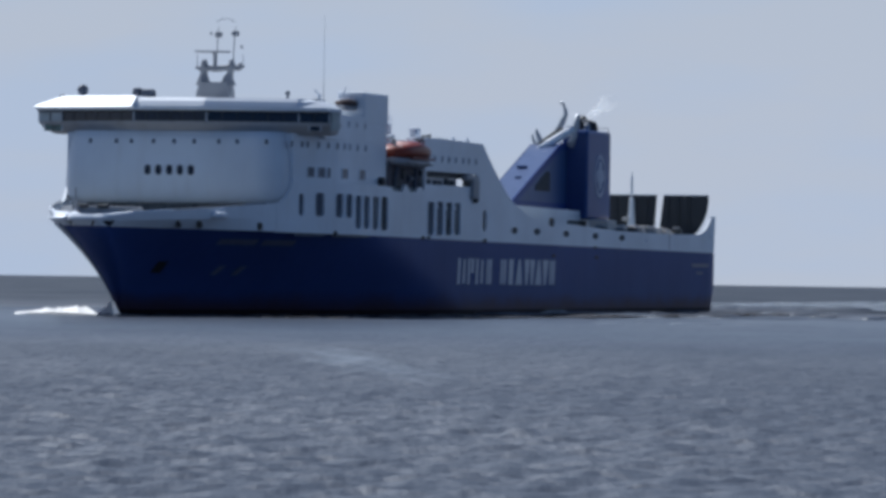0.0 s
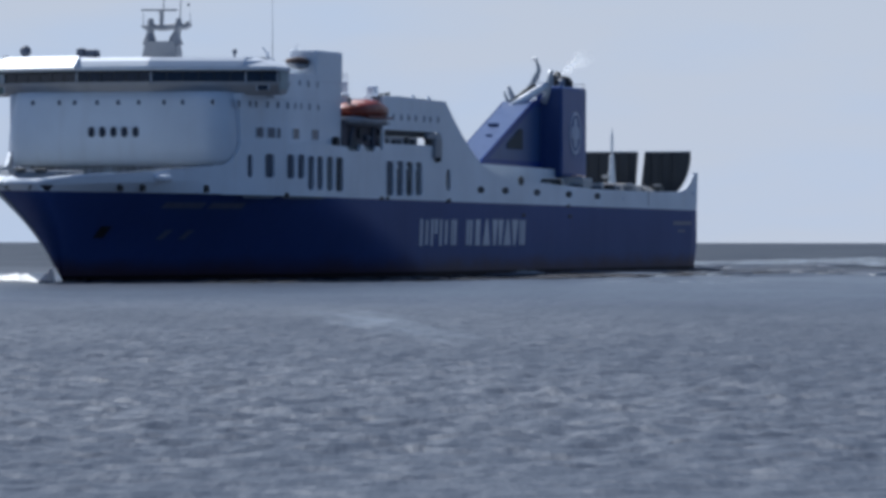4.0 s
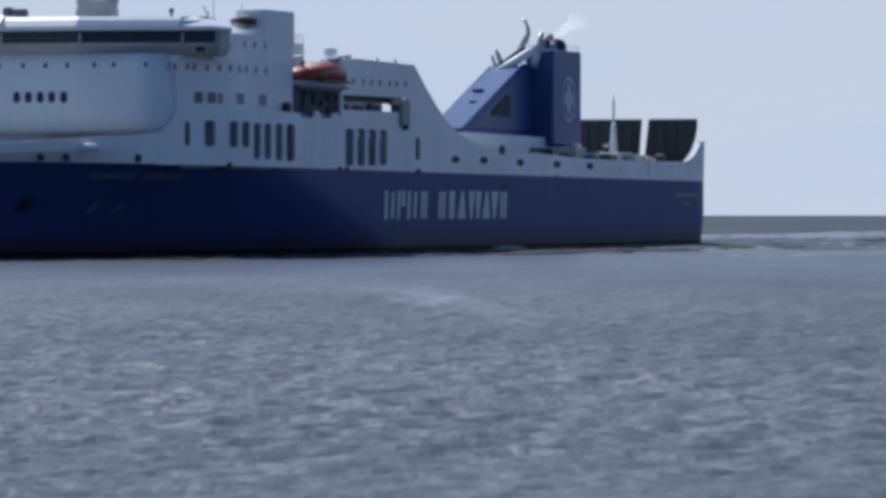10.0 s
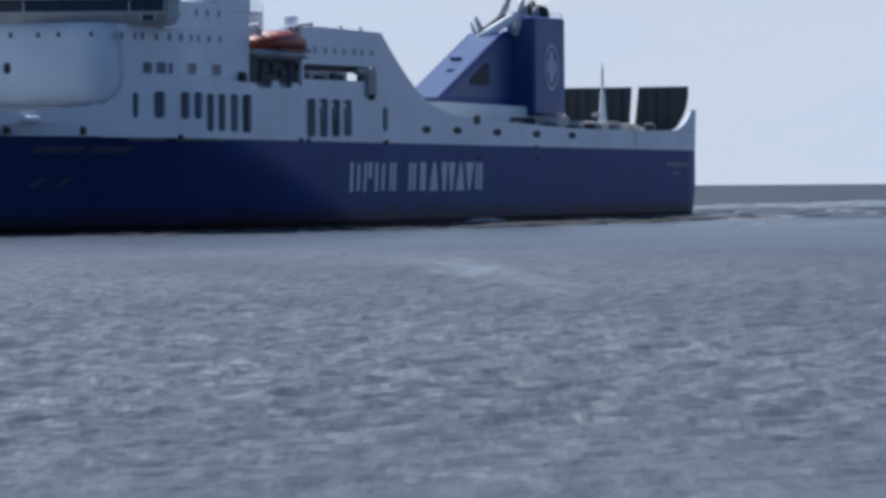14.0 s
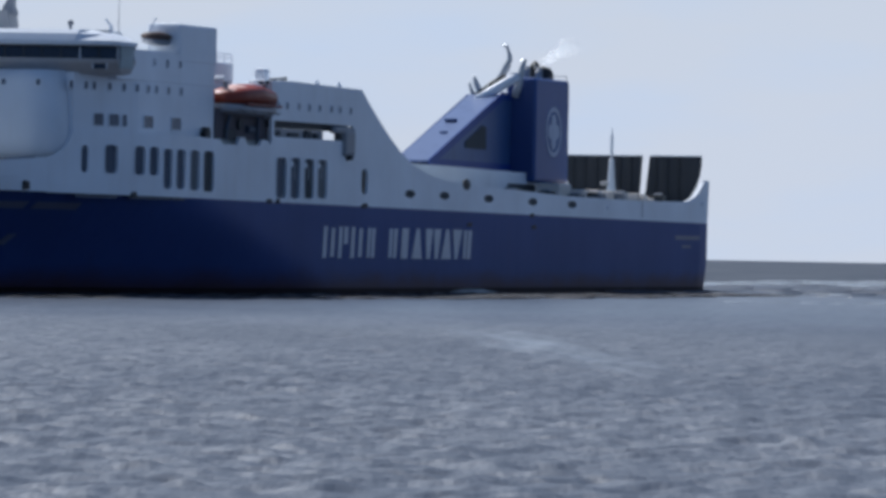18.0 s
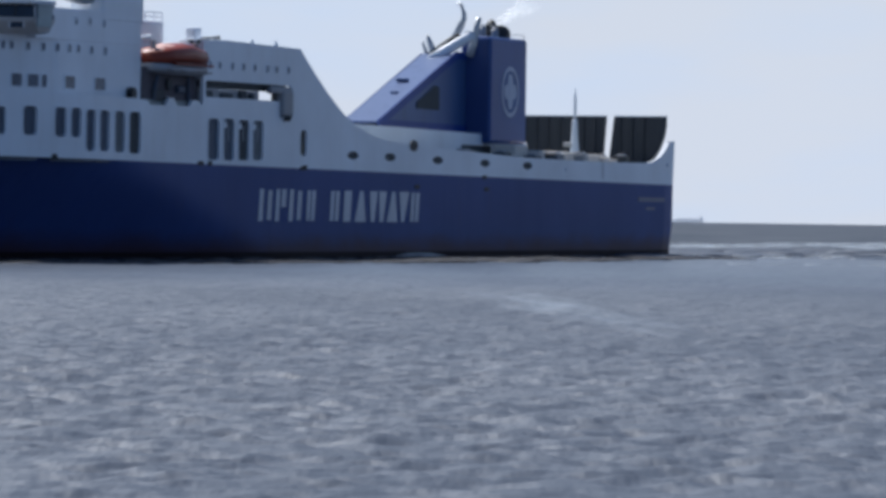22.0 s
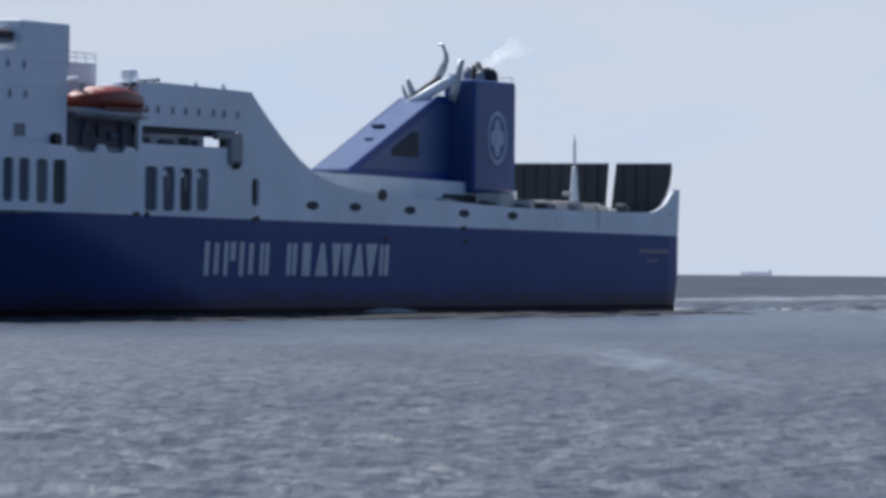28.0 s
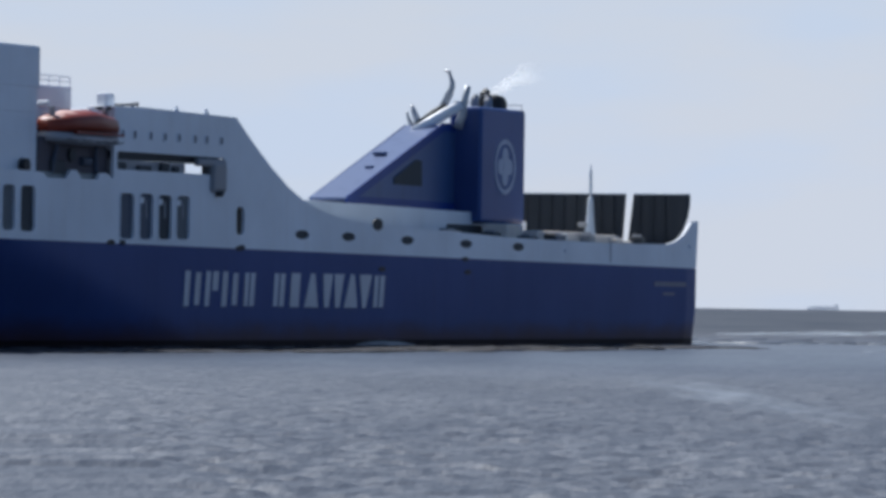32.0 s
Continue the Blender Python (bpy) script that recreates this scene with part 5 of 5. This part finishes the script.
for i in range(320):
    y = 520 + 560 * rng.random() ** 1.6
    cells.append((28 + (y - 636) * 0.29 + rng.gauss(0, 9) + 6, y, rng.uniform(0.5, 1.8), rng.uniform(1.5, 6), 0.1))
for i in range(240):
    y = 690 + 420 * rng.random() ** 1.2
    cells.append((28 + (y - 636) * 0.29 + rng.gauss(-4, 14), y, rng.uniform(2, 7), rng.uniform(5, 17), rng.uniform(0.08, 0.2)))
patch("wake", cells, WASH, "pale churned wake astern of the ferry", "wake")
WHITEWATER = foam_material("broken_white_water", 0.45, (0.38, 0.42, 0.47))
cells = []
for i in range(260):
    y = 522 + 380 * rng.random() ** 1.2
    cells.append((28 + (y - 636) * 0.29 + abs(rng.gauss(0, 20)) - 6, y, rng.uniform(0.6, 3.0), rng.uniform(1.5, 7), rng.uniform(0.06, 0.2)))
patch("churned_water", cells, WHITEWATER, "white broken water just astern of the ferry", "wake")

# steep humps of water that the screws throw up
cells = []
for i in range(110):
    y = 528 + 170 * rng.random() ** 1.2
    cells.append((28 + (y - 636) * 0.29 + abs(rng.gauss(0, 22)) - 5, y, rng.uniform(2.0, 7.0), rng.uniform(2.5, 8), rng.uniform(0.12, 0.36)))
patch("wake_humps", cells, WATER, "steep grey humps of water in the wake", "wake")
cells = [(-100 + rng.uniform(-95, -30), rng.uniform(-8, 17), rng.uniform(4, 9), rng.uniform(1.5, 4), rng.uniform(0.2, 0.5)) for _ in range(46)]
stern_wave = patch("stern_wave", cells, WATER, "dark steep waves close astern of the ferry", "wake")
# dark brown patches alongside paint the hull's reflection
HULL_MIRROR = foam_material("hull_reflection_brown", 0.85, (0.060, 0.058, 0.062))
HULL_MIRROR.node_tree.nodes["Principled BSDF"].inputs["Specular IOR Level"].default_value = 0.12
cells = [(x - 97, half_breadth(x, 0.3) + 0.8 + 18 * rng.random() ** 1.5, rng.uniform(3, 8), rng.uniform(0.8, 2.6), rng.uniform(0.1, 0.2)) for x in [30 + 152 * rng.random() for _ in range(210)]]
water_tone = patch("silty_water", cells, HULL_MIRROR, "dark brown patches that paint the hull's reflection on the water", "wash")

# vapour over the funnel
smoke = new("exhaust_vapour")
tagged(smoke, "thin white exhaust vapour drifting from the funnel", "smoke")
for i in range(9):
    r = 0.36 + 0.09 * i
    c = (36.4 - i * 1.3, 6.2 + 0.06 * i, 21.75 + 0.36 * i - 0.004 * i * i)
    bm = ball(bmesh.new(), c, r, 18, (2.3, 0.8, 0.66))
    for v in bm.verts:
        v.co += 0.3 * r * noise.noise_vector(v.co * 0.8)
    part("puff", bm, SMOKE, smoke, smooth=True)

# ---- the ship on the horizon ----
far_ship = tagged(new("cargo_ship"), "hazy grey cargo ship far off on the horizon", "ship")
HAZE = paint("haze_tinted_paint", (0.80, 0.84, 0.90), 0.8)
HAZE.node_tree.nodes["Principled BSDF"].inputs["Alpha"].default_value = 0.36     # haze is put in as pale colour and see-through paint
# built small and set near, to fit the camera's view
FR = 3760.0
bm = loft(bmesh.new(), [[(x, y, z) for x, y in ((-11, -1.6), (9, -1.6), (11.3 + z * 0.4, 0), (9, 1.6), (-11, 1.6))] for z in (-0.5, 2.1)])
part("hull", bm, HAZE, far_ship, shift=0)
for x0, x1, z1 in ((-10.5, -7.8, 3.9), (-7.2, 8.2, 2.9), (-9.6, -8.6, 4.5)):
    part("superstructure", boxed(x0, x1, -1.3, 1.3, 2.1, z1, bevel=0.1), HAZE, far_ship, shift=0)
far_ship.matrix_world = pose(FR * math.sin(radians(1.997)), FR * math.cos(radians(1.997)), 0, 0, 0, 180)


def motions():
    track = [
        (0, pose(0.00, 542.40, 0, 0, 0, -106.733)),
        (1, pose(-1.17, 538.51, 0, 0, 0, -106.845)),
        (2, pose(-2.36, 534.62, 0, 0, 0, -106.956)),
        (4, pose(-4.74, 526.85, 0, 0, 0, -107.178)),
        (6, pose(-7.16, 519.08, 0, 0, 0, -107.399)),
        (8, pose(-9.61, 511.33, 0, 0, 0, -107.618)),
        (10, pose(-12.08, 503.58, 0, 0, 0, -107.835)),
        (12, pose(-14.59, 495.85, 0, 0, 0, -108.051)),
        (14, pose(-17.12, 488.12, 0, 0, 0, -108.266)),
        (16, pose(-19.68, 480.40, 0, 0, 0, -108.479)),
        (18, pose(-22.27, 472.70, 0, 0, 0, -108.691)),
        (20, pose(-24.89, 465.00, 0, 0, 0, -108.902)),
        (22, pose(-27.54, 457.31, 0, 0, 0, -109.111)),
        (24, pose(-30.22, 449.63, 0, 0, 0, -109.318)),
        (26, pose(-32.92, 441.96, 0, 0, 0, -109.525)),
        (28, pose(-35.65, 434.31, 0, 0, 0, -109.729)),
        (30, pose(-38.41, 426.66, 0, 0, 0, -109.933)),
        (31, pose(-39.80, 422.84, 0, 0, 0, -110.034)),
        (32, pose(-41.20, 419.02, 0, 0, 0, -110.135)),
    ]
    for thing in (ferry, bow_wave, spray, side_wash, hull_wave, water_tone, stern_wave, smoke):
        walk(thing, track)
    walk(sea, [(0.0, pose(0, 0, 0)), (32.0, pose(5.2, -2.0, 0))])


motions()
